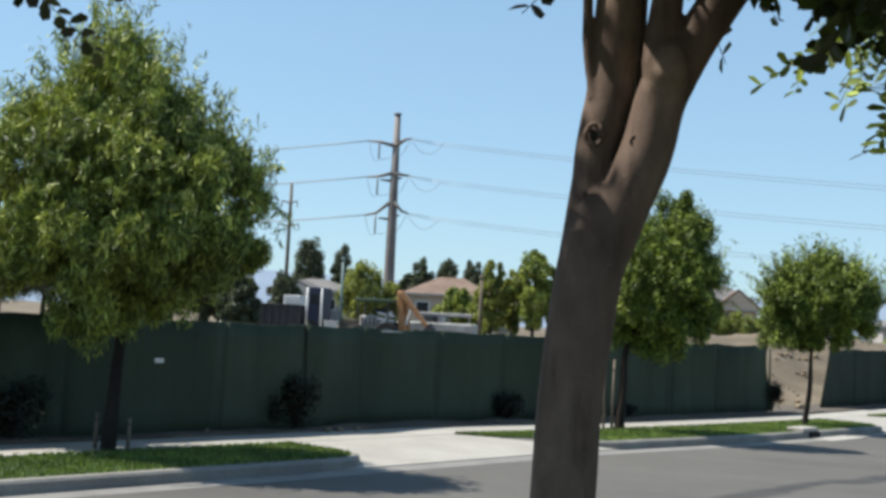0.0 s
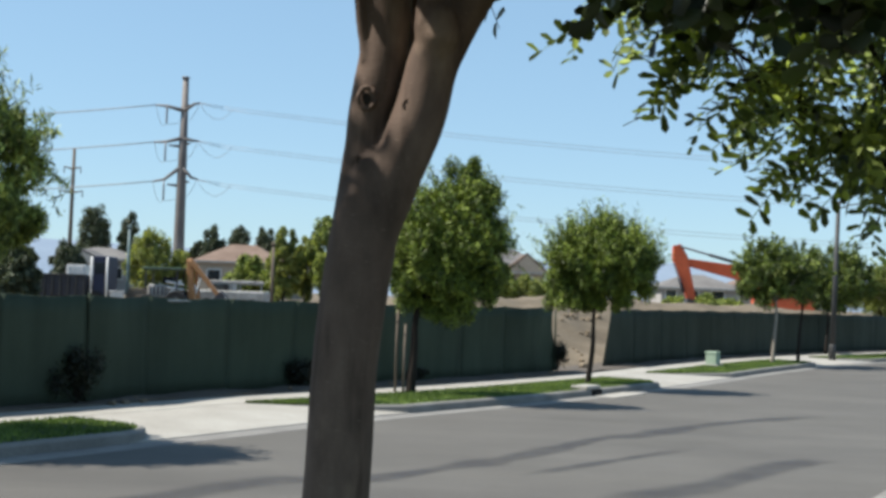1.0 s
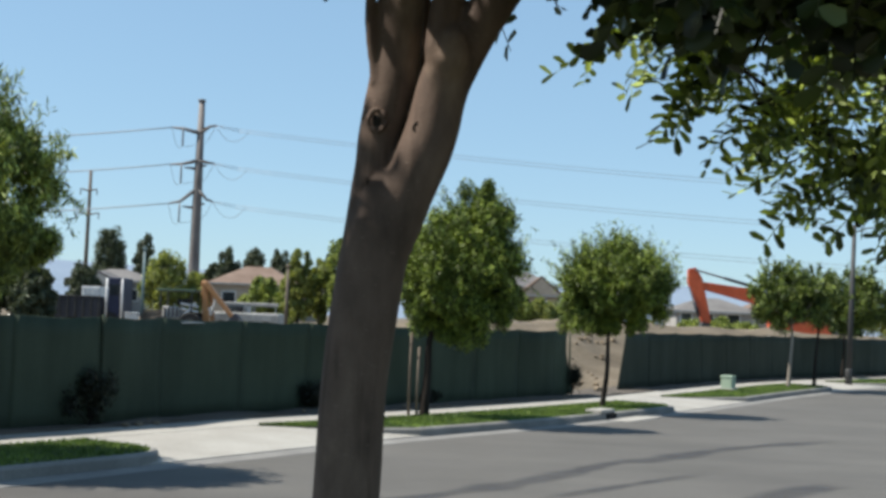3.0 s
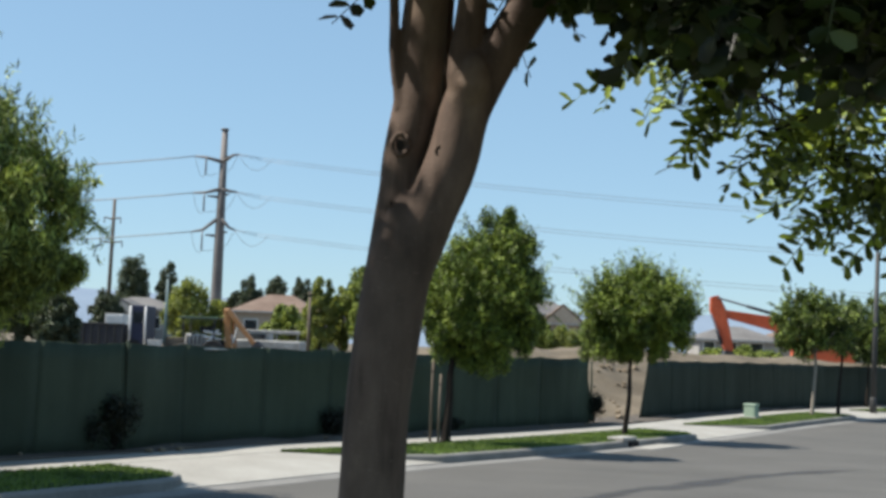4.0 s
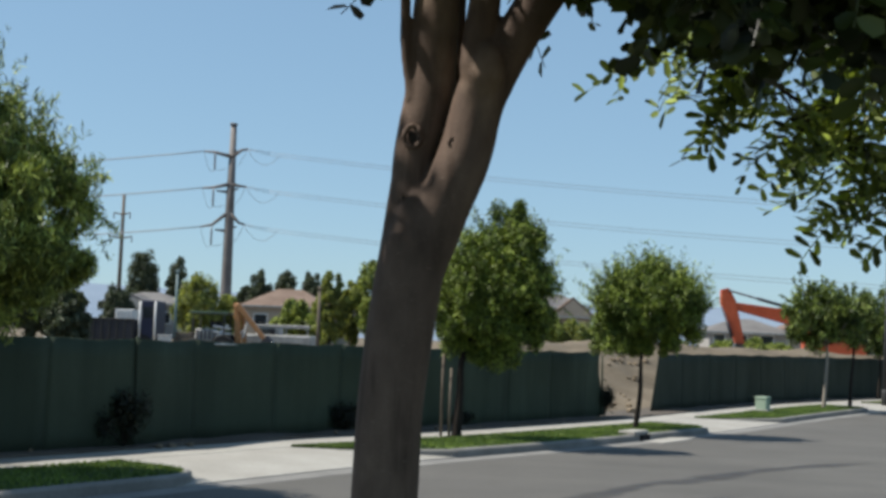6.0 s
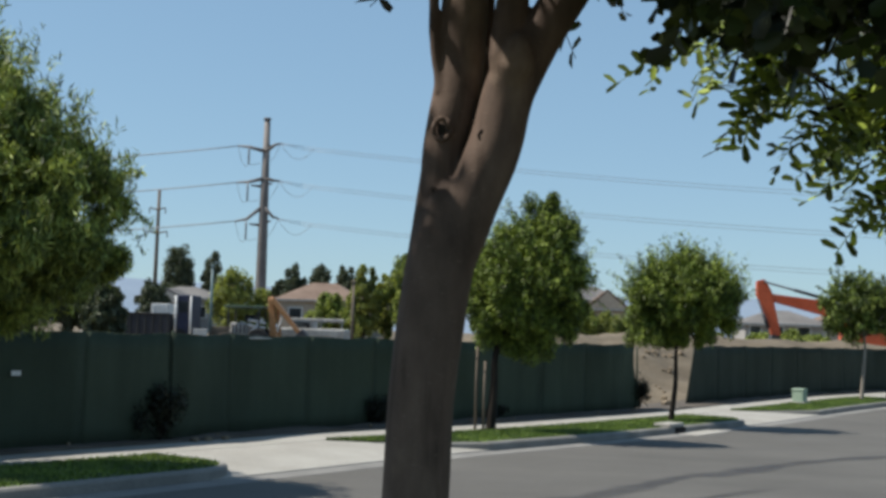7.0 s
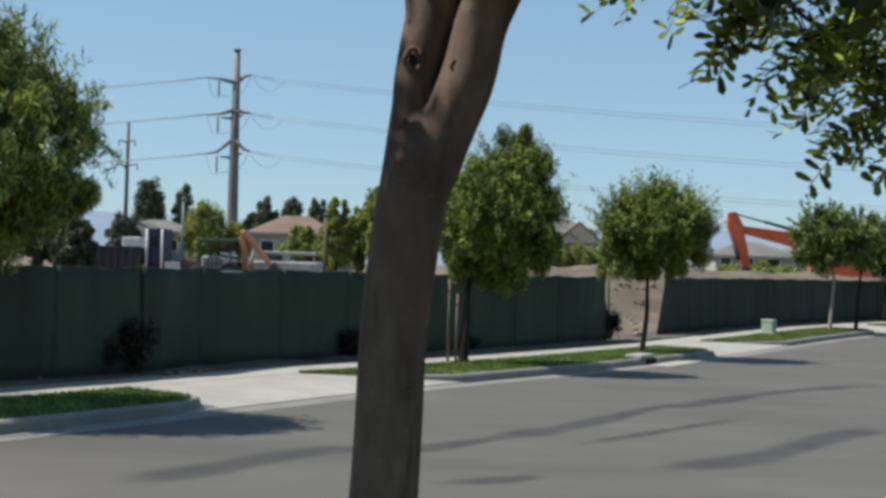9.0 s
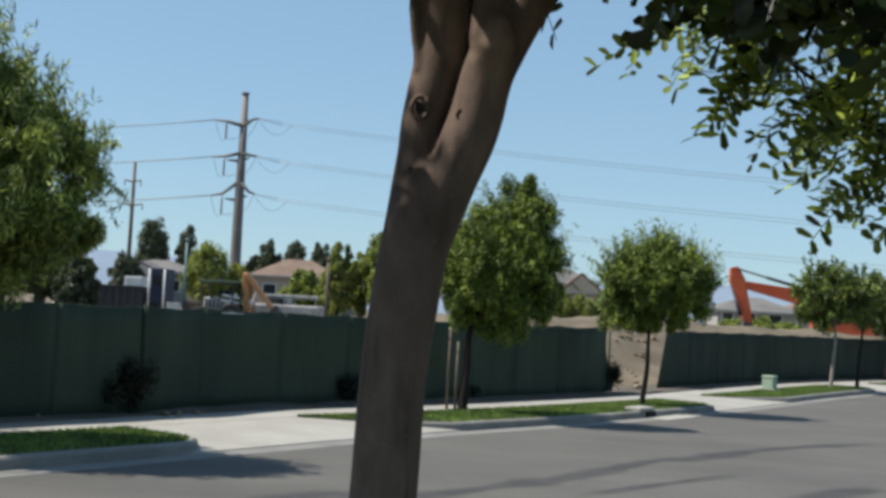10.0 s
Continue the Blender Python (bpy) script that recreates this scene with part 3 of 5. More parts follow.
def build_shade_tree():
    tree = thing("shade_tree", (-0.33, 3.7, 0.15), "smooth grey-barked tree forking into leaning limbs", "tree", "shade trees on the near verge")
    bm = bmesh.new()
    Y = 3.66

    def stem(points, radii, sides=18):
        line = curve_through([(x, Y + dy, z) for x, dy, z in points], 5)
        n = len(line) - 1
        at = [np.interp(i / n * (len(points) - 1), range(len(points)), radii) for i in range(n + 1)]
        tube(bm, line, [float(r) for r in at], sides)

    stem([(-0.36, 0, 0.02), (-0.34, 0, 0.5), (-0.31, 0, 1.2), (-0.291, 0, 1.62), (-0.283, 0, 1.926), (-0.261, 0, 2.163), (-0.241, 0, 2.32), (-0.224, 0, 2.42), (-0.215, 0, 2.51), (-0.205, 0.01, 2.58)],
         [0.15, 0.115, 0.104, 0.1, 0.099, 0.102, 0.103, 0.1, 0.08, 0.05], 24)
    # the upright stem, a little behind the fork
    stem([(-0.285, 0.0, 2.2), (-0.279, 0.0, 2.34), (-0.266, 0.01, 2.44), (-0.256, 0.02, 2.53), (-0.246, 0.03, 2.609), (-0.238, 0.035, 2.696), (-0.218, 0.04, 2.783), (-0.202, 0.045, 2.871), (-0.198, 0.05, 2.958), (-0.195, 0.05, 3.046), (-0.19, 0.05, 3.134), (-0.185, 0.05, 3.31), (-0.22, 0.05, 3.5)],
         [0.03, 0.06, 0.062, 0.062, 0.063, 0.066, 0.075, 0.077, 0.075, 0.075, 0.073, 0.068, 0.06], 20)
    # the leaning limb
    stem([(-0.245, -0.0, 2.2), (-0.21, -0.005, 2.34), (-0.175, -0.01, 2.44), (-0.143, -0.02, 2.53), (-0.10, -0.03, 2.641), (-0.076, -0.03, 2.72), (-0.062, -0.03, 2.79), (-0.047, -0.03, 2.851), (-0.022, -0.03, 2.913), (0.02, -0.03, 2.985), (0.053, -0.03, 3.039), (0.116, -0.03, 3.147), (0.211, -0.03, 3.292), (0.4, 0.0, 3.55)],
         [0.05, 0.078, 0.08, 0.08, 0.082, 0.08, 0.078, 0.078, 0.079, 0.071, 0.066, 0.066, 0.065, 0.06], 20)
    # the short stem that stands in the fork, on a swollen collar
    stem([(-0.066, -0.05, 2.85), (-0.056, -0.055, 2.947), (-0.054, -0.05, 3.017), (-0.048, -0.045, 3.087), (-0.041, -0.04, 3.14), (-0.028, -0.03, 3.282), (0.02, 0.0, 3.5)], [0.036, 0.055, 0.052, 0.049, 0.049, 0.046, 0.04], 16)
    stem([(-0.04, -0.06, 2.84), (-0.03, -0.085, 2.91), (-0.022, -0.08, 2.97), (-0.02, -0.05, 3.02)], [0.03, 0.056, 0.05, 0.03], 14)
    # a thin shoot against the upright stem
    stem([(-0.252, 0.0, 2.85), (-0.262, 0.0, 2.912), (-0.27, 0.0, 2.955), (-0.279, 0.0, 3.042), (-0.281, 0.0, 3.13), (-0.291, 0.0, 3.27), (-0.33, 0.0, 3.5)], [0.02, 0.016, 0.016, 0.017, 0.017, 0.017, 0.016], 12)
    # a stem behind the fork
    stem([(-0.14, 0.12, 2.6), (-0.128, 0.14, 2.8), (-0.122, 0.15, 3.0), (-0.118, 0.15, 3.25), (-0.1, 0.15, 3.5)], [0.04, 0.03, 0.022, 0.02, 0.02], 12)
    trunk = part("trunk", bm, BARK_SMOOTH, tree, smooth=True)
    rm = trunk.modifiers.new("fuse", "REMESH")
    rm.mode, rm.voxel_size, rm.use_smooth_shade = "VOXEL", 0.007, True
    sm = trunk.modifiers.new("soften", "SMOOTH")
    sm.factor, sm.iterations = 0.5, 6
    # healed scars where twigs were pruned
    for x, y, z, r in ((-0.243, Y - 0.036, 2.735, 0.026), (-0.121, Y - 0.095, 2.71, 0.012), (-0.262, Y - 0.052, 2.55, 0.009)):
        bm = bmesh.new()
        ring = [(x + r * math.cos(k * math.pi / 8), y + 0.25 * r * math.cos(2 * k), z + 1.25 * r * math.sin(k * math.pi / 8)) for k in range(17)]
        tube(bm, ring, r * 0.3, 8, cap=False)
        scar = part("branch_scar", bm, BARK_SMOOTH, tree, "healed ring of a pruning scar", smooth=True)
        bm = bmesh.new()
        bmesh.ops.create_uvsphere(bm, u_segments=10, v_segments=6, radius=r * 0.62, matrix=Matrix.Translation((x, y + 0.008, z)) @ Matrix.Diagonal((1, 0.35, 1.2, 1)))
        part("hollow", bm, BARK, scar, "dark hollow of the scar", smooth=True)
    limbs = [((-0.25, 0.05, 3.45), (-0.6, 0.2, 4.2), (-1.5, 0.1, 4.8)), ((0.38, 0, 3.5), (0.9, 0.1, 4.0), (1.9, 0.3, 4.4)), ((0.02, 0, 3.45), (0.1, -0.4, 4.2), (0.2, -1.2, 4.9)), ((-0.32, 0, 3.45), (-0.8, -0.3, 3.9), (-1.8, -0.4, 4.1))]
    for pts in limbs:
        bm = bmesh.new()
        line = curve_through([(x, Y + dy, z) for x, dy, z in pts], 6)
        tube(bm, line, [0.058 - 0.003 * i for i in range(len(line))], 10)
        part("limb", bm, BARK_SMOOTH, tree, smooth=True)
    rng = np.random.default_rng(21)
    c, rad = np.array((-0.5, 3.5, 4.9)), np.array((3.8, 2.2, 1.8))
    places, outs = [], []
    while len(places) < 9300:
        d = rng.normal(size=3)
        d /= np.linalg.norm(d)
        p = c + d * rad * rng.uniform(0.3, 1.0) ** 0.5
        y = max(p[1], 0.8)
        u = p[0] / y
        w = np.interp(u, [-0.8, -0.1, 0.03, 0.1, 0.22, 0.36, 0.8], [0.43, 0.42, 0.40, 0.335, 0.315, 0.305, 0.24])
        if p[1] < 2.5 or p[2] < 2.2 + w * y + 0.05 * noise.noise(Vector(p) * 3):
            continue
        places.append(p)
        outs.append(d * (1, 1, 0.6))
    # the thick low side of the crown
    for _ in range(4600):
        x, y = rng.uniform(0.40, 2.8), rng.uniform(3.2, 4.1)
        u = x / y
        low = np.interp(u, [0.1, 0.15, 0.22, 0.36, 0.8], [0.356, 0.322, 0.302, 0.297, 0.292])
        places.append(np.array((x, y, 2.2 + low * y + abs(rng.normal()) * 0.5)))
        outs.append(np.array((rng.normal(), rng.normal(), -0.1)))
    # low twigs hanging under the crown
    for x, y, z in ((-2.2, 3.5, 3.13), (-1.93, 3.5, 3.33), (-0.27, 3.85, 3.58), (-0.12, 3.9, 3.44), (0.02, 3.95, 3.42), (0.12, 3.95, 3.42), (0.46, 3.8, 3.46), (0.55, 3.75, 3.36), (0.62, 3.7, 3.26), (0.74, 3.6, 3.22), (0.86, 3.6, 3.2), (1.0, 3.6, 3.2), (1.15, 3.7, 3.22), (1.3, 3.7, 3.22), (1.5, 3.7, 3.2), (0.7, 3.5, 3.32), (0.95, 3.5, 3.32), (1.2, 3.5, 3.3)):
        for _ in range(12 if x > -1 else 5):
            places.insert(0, np.array((x, y, z + 0.06)) + rng.normal(size=3) * 0.05)
            outs.insert(0, np.array((rng.normal(), rng.normal(), -0.1)))
    # gaps in the crown through which the sun reaches the fork
    gaps = [((-0.05, 3.55, 2.96), 0.33), ((-0.285, 3.64, 2.84), 0.12)]
    towards = np.array(SUN_TOWARDS)

    def shades(p):
        for q, r in gaps:
            d = np.array(p) - np.array(q)
            if np.linalg.norm(d - towards * (d @ towards)) < r:
                return True
        return False

    clear = [i for i in range(len(places)) if not shades(places[i])]
    order = sorted(clear, key=lambda i: places[i][2] - 0.25 * places[i][0])
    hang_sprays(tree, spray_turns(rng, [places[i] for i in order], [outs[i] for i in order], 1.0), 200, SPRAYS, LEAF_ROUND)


def build_side_tree():
    base = Vector((3.5, 6.6, 0.15))
    tree = thing("shade_tree", base, "leafy shade tree with low hanging sunlit twigs", "tree", "shade trees on the near verge")
    bm = bmesh.new()
    tube(bm, curve_through([base - Vector((0, 0, 0.1)), base + Vector((0.02, 0, 1.0)), base + Vector((-0.05, 0, 2.2)), base + Vector((-0.1, 0, 3.2))], 5), [0.14 - 0.003 * i for i in range(16)], 14)
    part("trunk", bm, BARK_SMOOTH, tree, smooth=True)
    rng = np.random.default_rng(33)
    # one low bough reaching out over the verge, with its side branches
    boughs = [[(3.42, 6.6, 1.9), (2.95, 6.55, 2.2), (2.63, 6.5, 2.45), (2.48, 6.5, 2.68), (2.35, 6.5, 2.88), (2.16, 6.5, 3.02), (1.9, 6.5, 3.14), (1.6, 6.45, 3.32)],
              [(2.5, 6.5, 2.65), (2.45, 6.45, 3.0), (2.3, 6.4, 3.4), (2.0, 6.3, 3.9), (1.7, 6.3, 4.3)],
              [(2.3, 6.5, 2.92), (1.9, 6.6, 3.3), (1.5, 6.6, 3.58), (1.2, 6.5, 3.74)],
              [(3.35, 6.6, 2.6), (3.1, 6.4, 3.2), (2.8, 6.3, 3.8), (2.5, 6.2, 4.5)]]
    for pts, r in zip(boughs, (0.06, 0.03, 0.024, 0.05)):
        bm = bmesh.new()
        line = curve_through(pts, 4)
        tube(bm, line, [r * (1 - 0.85 * i / (len(line) - 1)) for i in range(len(line))], 10)
        part("bough", bm, BARK, tree, smooth=True)
    c, rad = np.array((3.45, 6.5, 3.9)), np.array((2.5, 1.1, 1.75))
    places, outs, clumps = [], [], []
    edge = ([1.02, 1.17, 1.29, 1.38, 1.48, 1.66, 1.9, 2.08, 2.2, 2.32, 2.47, 2.9], [3.72, 3.60, 3.53, 3.43, 3.30, 3.17, 3.08, 3.04, 2.98, 2.84, 2.74, 2.76])
    while len(clumps) < 270:
        d = rng.normal(size=3)
        d /= np.linalg.norm(d)
        q = c + d * rad * rng.uniform(0.2, 1.0) ** 0.5
        low = np.interp(q[0] * 6.45 / q[1], *edge)
        if 2.15 + (q[2] - 2.15) * 6.45 / q[1] < low + 0.10 * noise.noise(Vector(q) * 2.5):
            continue
        clumps.append(q)
        n = int(rng.integers(3, 11))
        for _ in range(n):
            places.append(q + rng.normal(size=3) * 0.12)
            outs.append(d * (1, 1, 0.2) + rng.normal(size=3) * 0.55)
    # loose twigs along the ragged rim
    for x, z in zip(*edge):
        for _ in range(7 if x > 1.25 else 4):
            p = np.array((x + rng.normal() * 0.10, 6.45 + rng.normal() * 0.25, z + 0.09 + abs(rng.normal()) * 0.07))
            places.append(p)
            outs.append(np.array((-0.5, rng.normal() * 0.4, 0.05 + rng.normal() * 0.35)))
            clumps.append(p)
    for q in clumps[:60] + clumps[-60:]:
        bm = bmesh.new()
        e = Vector(q)
        st = min((Vector(p) for pts in boughs for p in pts[2:]), key=lambda p: (p - e).length)
        tube(bm, curve_through([st, st.lerp(e, 0.5) + Vector((0, 0, 0.06)), e], 4), [0.010 - 0.0009 * i for i in range(9)], 5)
        part("twig", bm, BARK, tree, smooth=True)
    order = sorted(range(len(places)), key=lambda i: places[i][0] + places[i][2])
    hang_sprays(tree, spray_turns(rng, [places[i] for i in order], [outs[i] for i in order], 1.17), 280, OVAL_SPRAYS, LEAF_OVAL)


build_shade_tree()
build_side_tree()

# ---- street trees over the way ----
ST = "street trees on the far verge"
build_tree("street_tree", (-6.99, 15.11, 0.15), (-6.98, 15.2, 2.1), 0.12, (-7.25, 15.1, 3.75), (2.2, 1.25, 1.95), 340, 440, 0.14, 0.14, 0.15, 1.3, LEAF_WILLOW, BARK, "large weeping street tree with fine leaves and dark stem", "tree", ST, 11, 0.6, extra=((-7.0, 15.1, 2.95), (2.05, 1.4, 0.4), 190), shoots=330, strands=330)
build_tree("street_tree", (-0.58, 25.5, 0.15), (-0.48, 25.5, 1.9), 0.12, (0.1, 25.5, 3.0), (1.25, 1.0, 1.35), 290, 480, 0.13, 0.12, 0.2, 0.6, LEAF_MID, BARK, "upright street tree with dense crown between two stakes", "tree", ST, 12, 0.15, extra=((0.5, 25.5, 4.3), (0.6, 0.5, 0.7), 40), shoots=260, strands=60)
build_tree("street_tree", (3.84, 31.4, 0.15), (3.95, 31.4, 1.9), 0.085, (4.1, 31.4, 3.05), (1.42, 1.0, 1.1), 280, 480, 0.12, 0.12, 0.2, 0.6, LEAF_MID, BARK, "round-headed street tree beside the kerb inlet", "tree", ST, 13, 0.15, extra=((3.3, 31.4, 2.35), (0.7, 0.6, 0.45), 16), shoots=420)
build_tree("street_tree", (12.2, 44.7, 0.15), (12.3, 44.7, 2.2), 0.085, (12.1, 44.8, 3.4), (1.35, 1.3, 1.1), 150, 100, 0.13, 0.18, 0.3, 0.5, LEAF_DEEP, BARK_PALE, "small round street tree with a pale stem", "tree", ST, 14, 0.1, shoots=50)
build_tree("street_tree", (13.4, 45.6, 0.15), (13.55, 45.7, 2.2), 0.085, (13.55, 45.9, 3.3), (0.8, 0.9, 0.85), 90, 100, 0.13, 0.18, 0.3, 0.5, LEAF_DEEP, BARK, "small street tree with a thin dark stem", "tree", ST, 15, 0.1, shoots=50)
build_tree("street_tree", (17.2, 54.4, 0.15), (17.3, 54.4, 2.2), 0.08, (17.5, 54.4, 3.5), (1.8, 1.6, 1.35), 150, 100, 0.14, 0.2, 0.3, 0.5, LEAF_DEEP, BARK, "small round street tree behind the lamp post", "tree", ST, 17, 0.1, shoots=50)
build_tree("street_tree", (20.65, 55.4, 0.15), (20.7, 55.4, 2.2), 0.08, (20.7, 55.4, 3.2), (1.4, 1.4, 1.2), 120, 80, 0.15, 0.2, 0.3, 0.5, LEAF_PALE, BARK_PALE, "small pale street tree farther along the verge", "tree", ST, 16, 0.1, shoots=50)


def build_stake(x, y, h, label):
    g = settle(x, y)
    ob = thing("tree_stake", (x, y, 0.15 + g), label, "stake", "stakes beside the street trees")
    bm = bmesh.new()
    tube(bm, [(x, y, g), (x + 0.005, y, 0.15 + h * 0.6), (x + 0.01, y, 0.15 + h)], [0.03, 0.03, 0.027], 8)
    part("pole", bm, WOOD, ob, smooth=True)
    bm = bmesh.new()
    ring = [(x + 0.034 * math.cos(k * math.pi / 6), y + 0.034 * math.sin(k * math.pi / 6), 0.15 + h * 0.85) for k in range(13)]
    tube(bm, ring, 0.008, 6, cap=False)
    part("tie", bm, RUBBER, ob, smooth=True)


for x, y, h in ((-7.22, 15.2, 0.55), (-6.78, 15.25, 0.5), (-0.9, 25.45, 1.7), (-0.72, 25.1, 1.4)):
    build_stake(x, y, h, "round wooden tree stake driven into the grass")

# ---- street furniture ----
def build_lamp_post():
    x, y = 16.0, 49.7
    post = thing("street_lamp", (x, y, 0.15), "slim grey street lamp post with a short arm", "street lamp")
    bm = bmesh.new()
    tube(bm, [(x, y, 0.1), (x, y, 0.7), (x, y, 0.75)], [0.15, 0.14, 0.12], 10)
    part("base", bm, LAMP_STEEL, post, smooth=True)
    bm = bmesh.new()
    tube(bm, [(x, y, 0.7), (x + 0.06, y, 3.5), (x + 0.12, y, 6.6)], [0.115, 0.1, 0.085], 10)
    part("pole", bm, LAMP_STEEL, post, smooth=True)
    bm = bmesh.new()
    tube(bm, [(x + 0.12, y, 6.3), (x + 0.5, y - 0.3, 6.45), (x + 1.1, y - 0.8, 6.5)], 0.03, 8)
    part("arm", bm, LAMP_STEEL, post, smooth=True)
    bm = bmesh.new()
    box(bm, (x + 1.3, y - 1.0, 6.5), (0.6, 0.28, 0.14), -40, 0.04)
    part("lamp_head", bm, LAMP_STEEL, post)


def build_utility_box():
    c = street(20.7, 1.75, 0.15)
    ob = thing("utility_box", c, "pale green metal utility box beside the pavement", "utility box")
    bm = bmesh.new()
    box(bm, c + Vector((0, 0, 0.22)), (0.42, 0.38, 0.4), 59, 0.02)
    part("cabinet", bm, BOX_GREEN, ob)
    bm = bmesh.new()
    box(bm, c + Vector((0, 0, 0.44)), (0.46, 0.42, 0.07), 59, 0.02)
    part("lid", bm, BOX_GREEN, ob)
    bm = bmesh.new()
    box(bm, c + Vector((0, 0, 0.02)), (0.6, 0.55, 0.06), 59, 0.01)
    part("pad", bm, CONCRETE, ob)


def build_kerb_inlet():
    c = street(7.15, 0.2, 0.0)
    ob = thing("kerb_inlet", c, "pale concrete storm drain inlet set in the kerb", "drain inlet")
    bm = bmesh.new()
    box(bm, street(7.15, 0.2, 0.19), (0.8, 0.42, 0.09), 59, 0.02)
    part("slab", bm, CONCRETE, ob)
    # solid block; the shade inside the drain mouth is its near-black colour
    bm = bmesh.new()
    box(bm, street(7.3, -0.025, 0.075), (0.5, 0.05, 0.13), 59)
    part("opening", bm, PIT, ob, "near-black block for the shaded drain mouth")
    bm = bmesh.new()
    box(bm, street(7.9, -0.32, 0.006), (1.9, 0.6, 0.02), 59, 0.004)
    part("splash_pad", bm, CONCRETE, ob)


def build_stain(points, width):
    """A dark rubbed track on the asphalt."""
    line = curve_through([street(s, v, 0.004) for s, v in points], 8)
    vs, fs, cover = [], [], []
    n = len(line)
    for i, p in enumerate(line):
        d = (line[min(i + 1, n - 1)] - line[max(i - 1, 0)]).normalized()
        side = Vector((-d.y, d.x, 0)) * width * (0.7 + 0.5 * noise.noise((i * 0.25, width, 2)))
        end = min(1.0, i / 5, (n - 1 - i) / 5)
        for k, c in ((-1, 0), (-0.45, 0.9), (0.3, 1.0), (1, 0)):
            vs.append(p + side * k)
            cover.append(c * end)
        if i:
            fs += [(4 * i - 4 + k, 4 * i - 3 + k, 4 * i + 1 + k, 4 * i + k) for k in range(3)]
    ob = from_lists("tyre_mark", vs, fs, STAIN)
    a = ob.data.attributes.new("cover", "FLOAT", "POINT")
    a.data.foreach_set("value", cover)
    tagged(ob, "dark rubbed tyre track on the asphalt", "tyre mark", kind="structure")


build_lamp_post()
build_utility_box()
build_kerb_inlet()
build_stain([(-11.96, -3.21), (-10.7, -3.27), (-9.1, -3.28), (-8.13, -3.96), (-6.31, -4.21), (-5.15, -4.31), (-3.5, -4.26), (-2.16, -4.18), (-0.73, -4.43), (1.52, -4.47), (3.55, -4.74), (6.5, -5.57)], 0.42)
build_stain([(-7.66, -6.55), (-6.08, -7.1), (-3.31, -7.28), (-1.98, -7.58)], 0.4)
build_stain([(-9.92, -5.33), (-9.16, -5.75), (-8.74, -5.89)], 0.25)
build_stain([(-6.71, -5.15), (-4.92, -5.36), (-2.17, -5.73)], 0.2)

# ---- power lines ----
def sag(a, b, drop, n=14):
    a, b = Vector(a), Vector(b)
    return [a.lerp(b, i / n) - Vector((0, 0, 4 * drop * (i / n) * (1 - i / n))) for i in range(n + 1)]


def build_pylon():
    x, y = -37.45, 172.4
    pylon = thing("transmission_pole", (x, y, 1.0), "tall weathered steel transmission pole with three cross-arm tiers", "power pole")
    bm = bmesh.new()
    tube(bm, [(x, y, 0.8), (x, y, 8), (x, y, 20), (x + 0.02, y, 31.9)], [0.85, 0.78, 0.62, 0.42], 14)
    part("shaft", bm, STEEL_POLE, pylon, smooth=True)
    bm = bmesh.new()
    tube(bm, [(x, y, 31.85), (x, y, 32.1)], 0.55, 12)
    part("cap", bm, STEEL_POLE, pylon, smooth=True)
    # arm roots and tips, tier by tier
    for zc, zl, zr in ((27.2, 27.9, 28.4), (23.3, 22.6, 22.95), (19.3, 17.0, 17.5)):
        for xt, zt, sgn in ((-4.0, zl, -1), (2.3, zr, 1)):
            bm = bmesh.new()
            tube(bm, [(x, y - 0.3, zc), (x + xt * 0.6, y - 0.3, zc + (zt - zc) * 0.85), (x + xt, y - 0.3, zt)], [0.3, 0.2, 0.12], 8)
            part("cross_arm", bm, STEEL_POLE, pylon, smooth=True)
            bm = bmesh.new()
            tube(bm, [(x, y - 0.2, zt - 0.5), (x + xt * 0.5, y - 0.2, zt - 0.35)], [0.26, 0.1], 8)
            part("arm_brace", bm, STEEL_POLE, pylon, smooth=True)
        bm = bmesh.new()
        xi = x - 2.4
        pts = [(xi, y - 0.4, zl + 0.1), (xi, y - 0.4, zl - 2.6)]
        tube(bm, pts, 0.11, 8)
        for k in range(9):
            tube(bm, [(xi, y - 0.4, zl - 0.4 - 0.24 * k), (xi, y - 0.4, zl - 0.48 - 0.24 * k)], 0.17, 8)
        part("insulator", bm, INSULATOR, pylon, smooth=True)
        for a, b2, d in (((x - 4.0, y - 0.4, zl), (xi, y - 0.4, zl - 2.6), 1.3), ((xi, y - 0.4, zl - 2.6), (x - 0.7, y - 0.4, zl - 2.4), 0.15), ((x + 2.2, y - 0.4, zr), (x + 7.0, y - 0.4, zr - 0.7), 1.9), ((x + 2.2, y - 0.4, zr), (x + 0.8, y - 0.4, zr - 2.6), 0.3)):
            bm = bmesh.new()
            tube(bm, sag(a, b2, d, 10), 0.035, 5)
            part("jumper", bm, WIRE, pylon, smooth=True)
        for dz, end in ((0.0, 0.0), (-0.35, -0.5)):
            bm = bmesh.new()
            tube(bm, [(x + 2.3, y - 0.4, zr + dz * 0.3), (x + 5.6, y - 0.4, zr - 0.45 + dz)], 0.035, 6)
            part("strain_insulator", bm, INSULATOR, pylon, smooth=True)
    return x, y


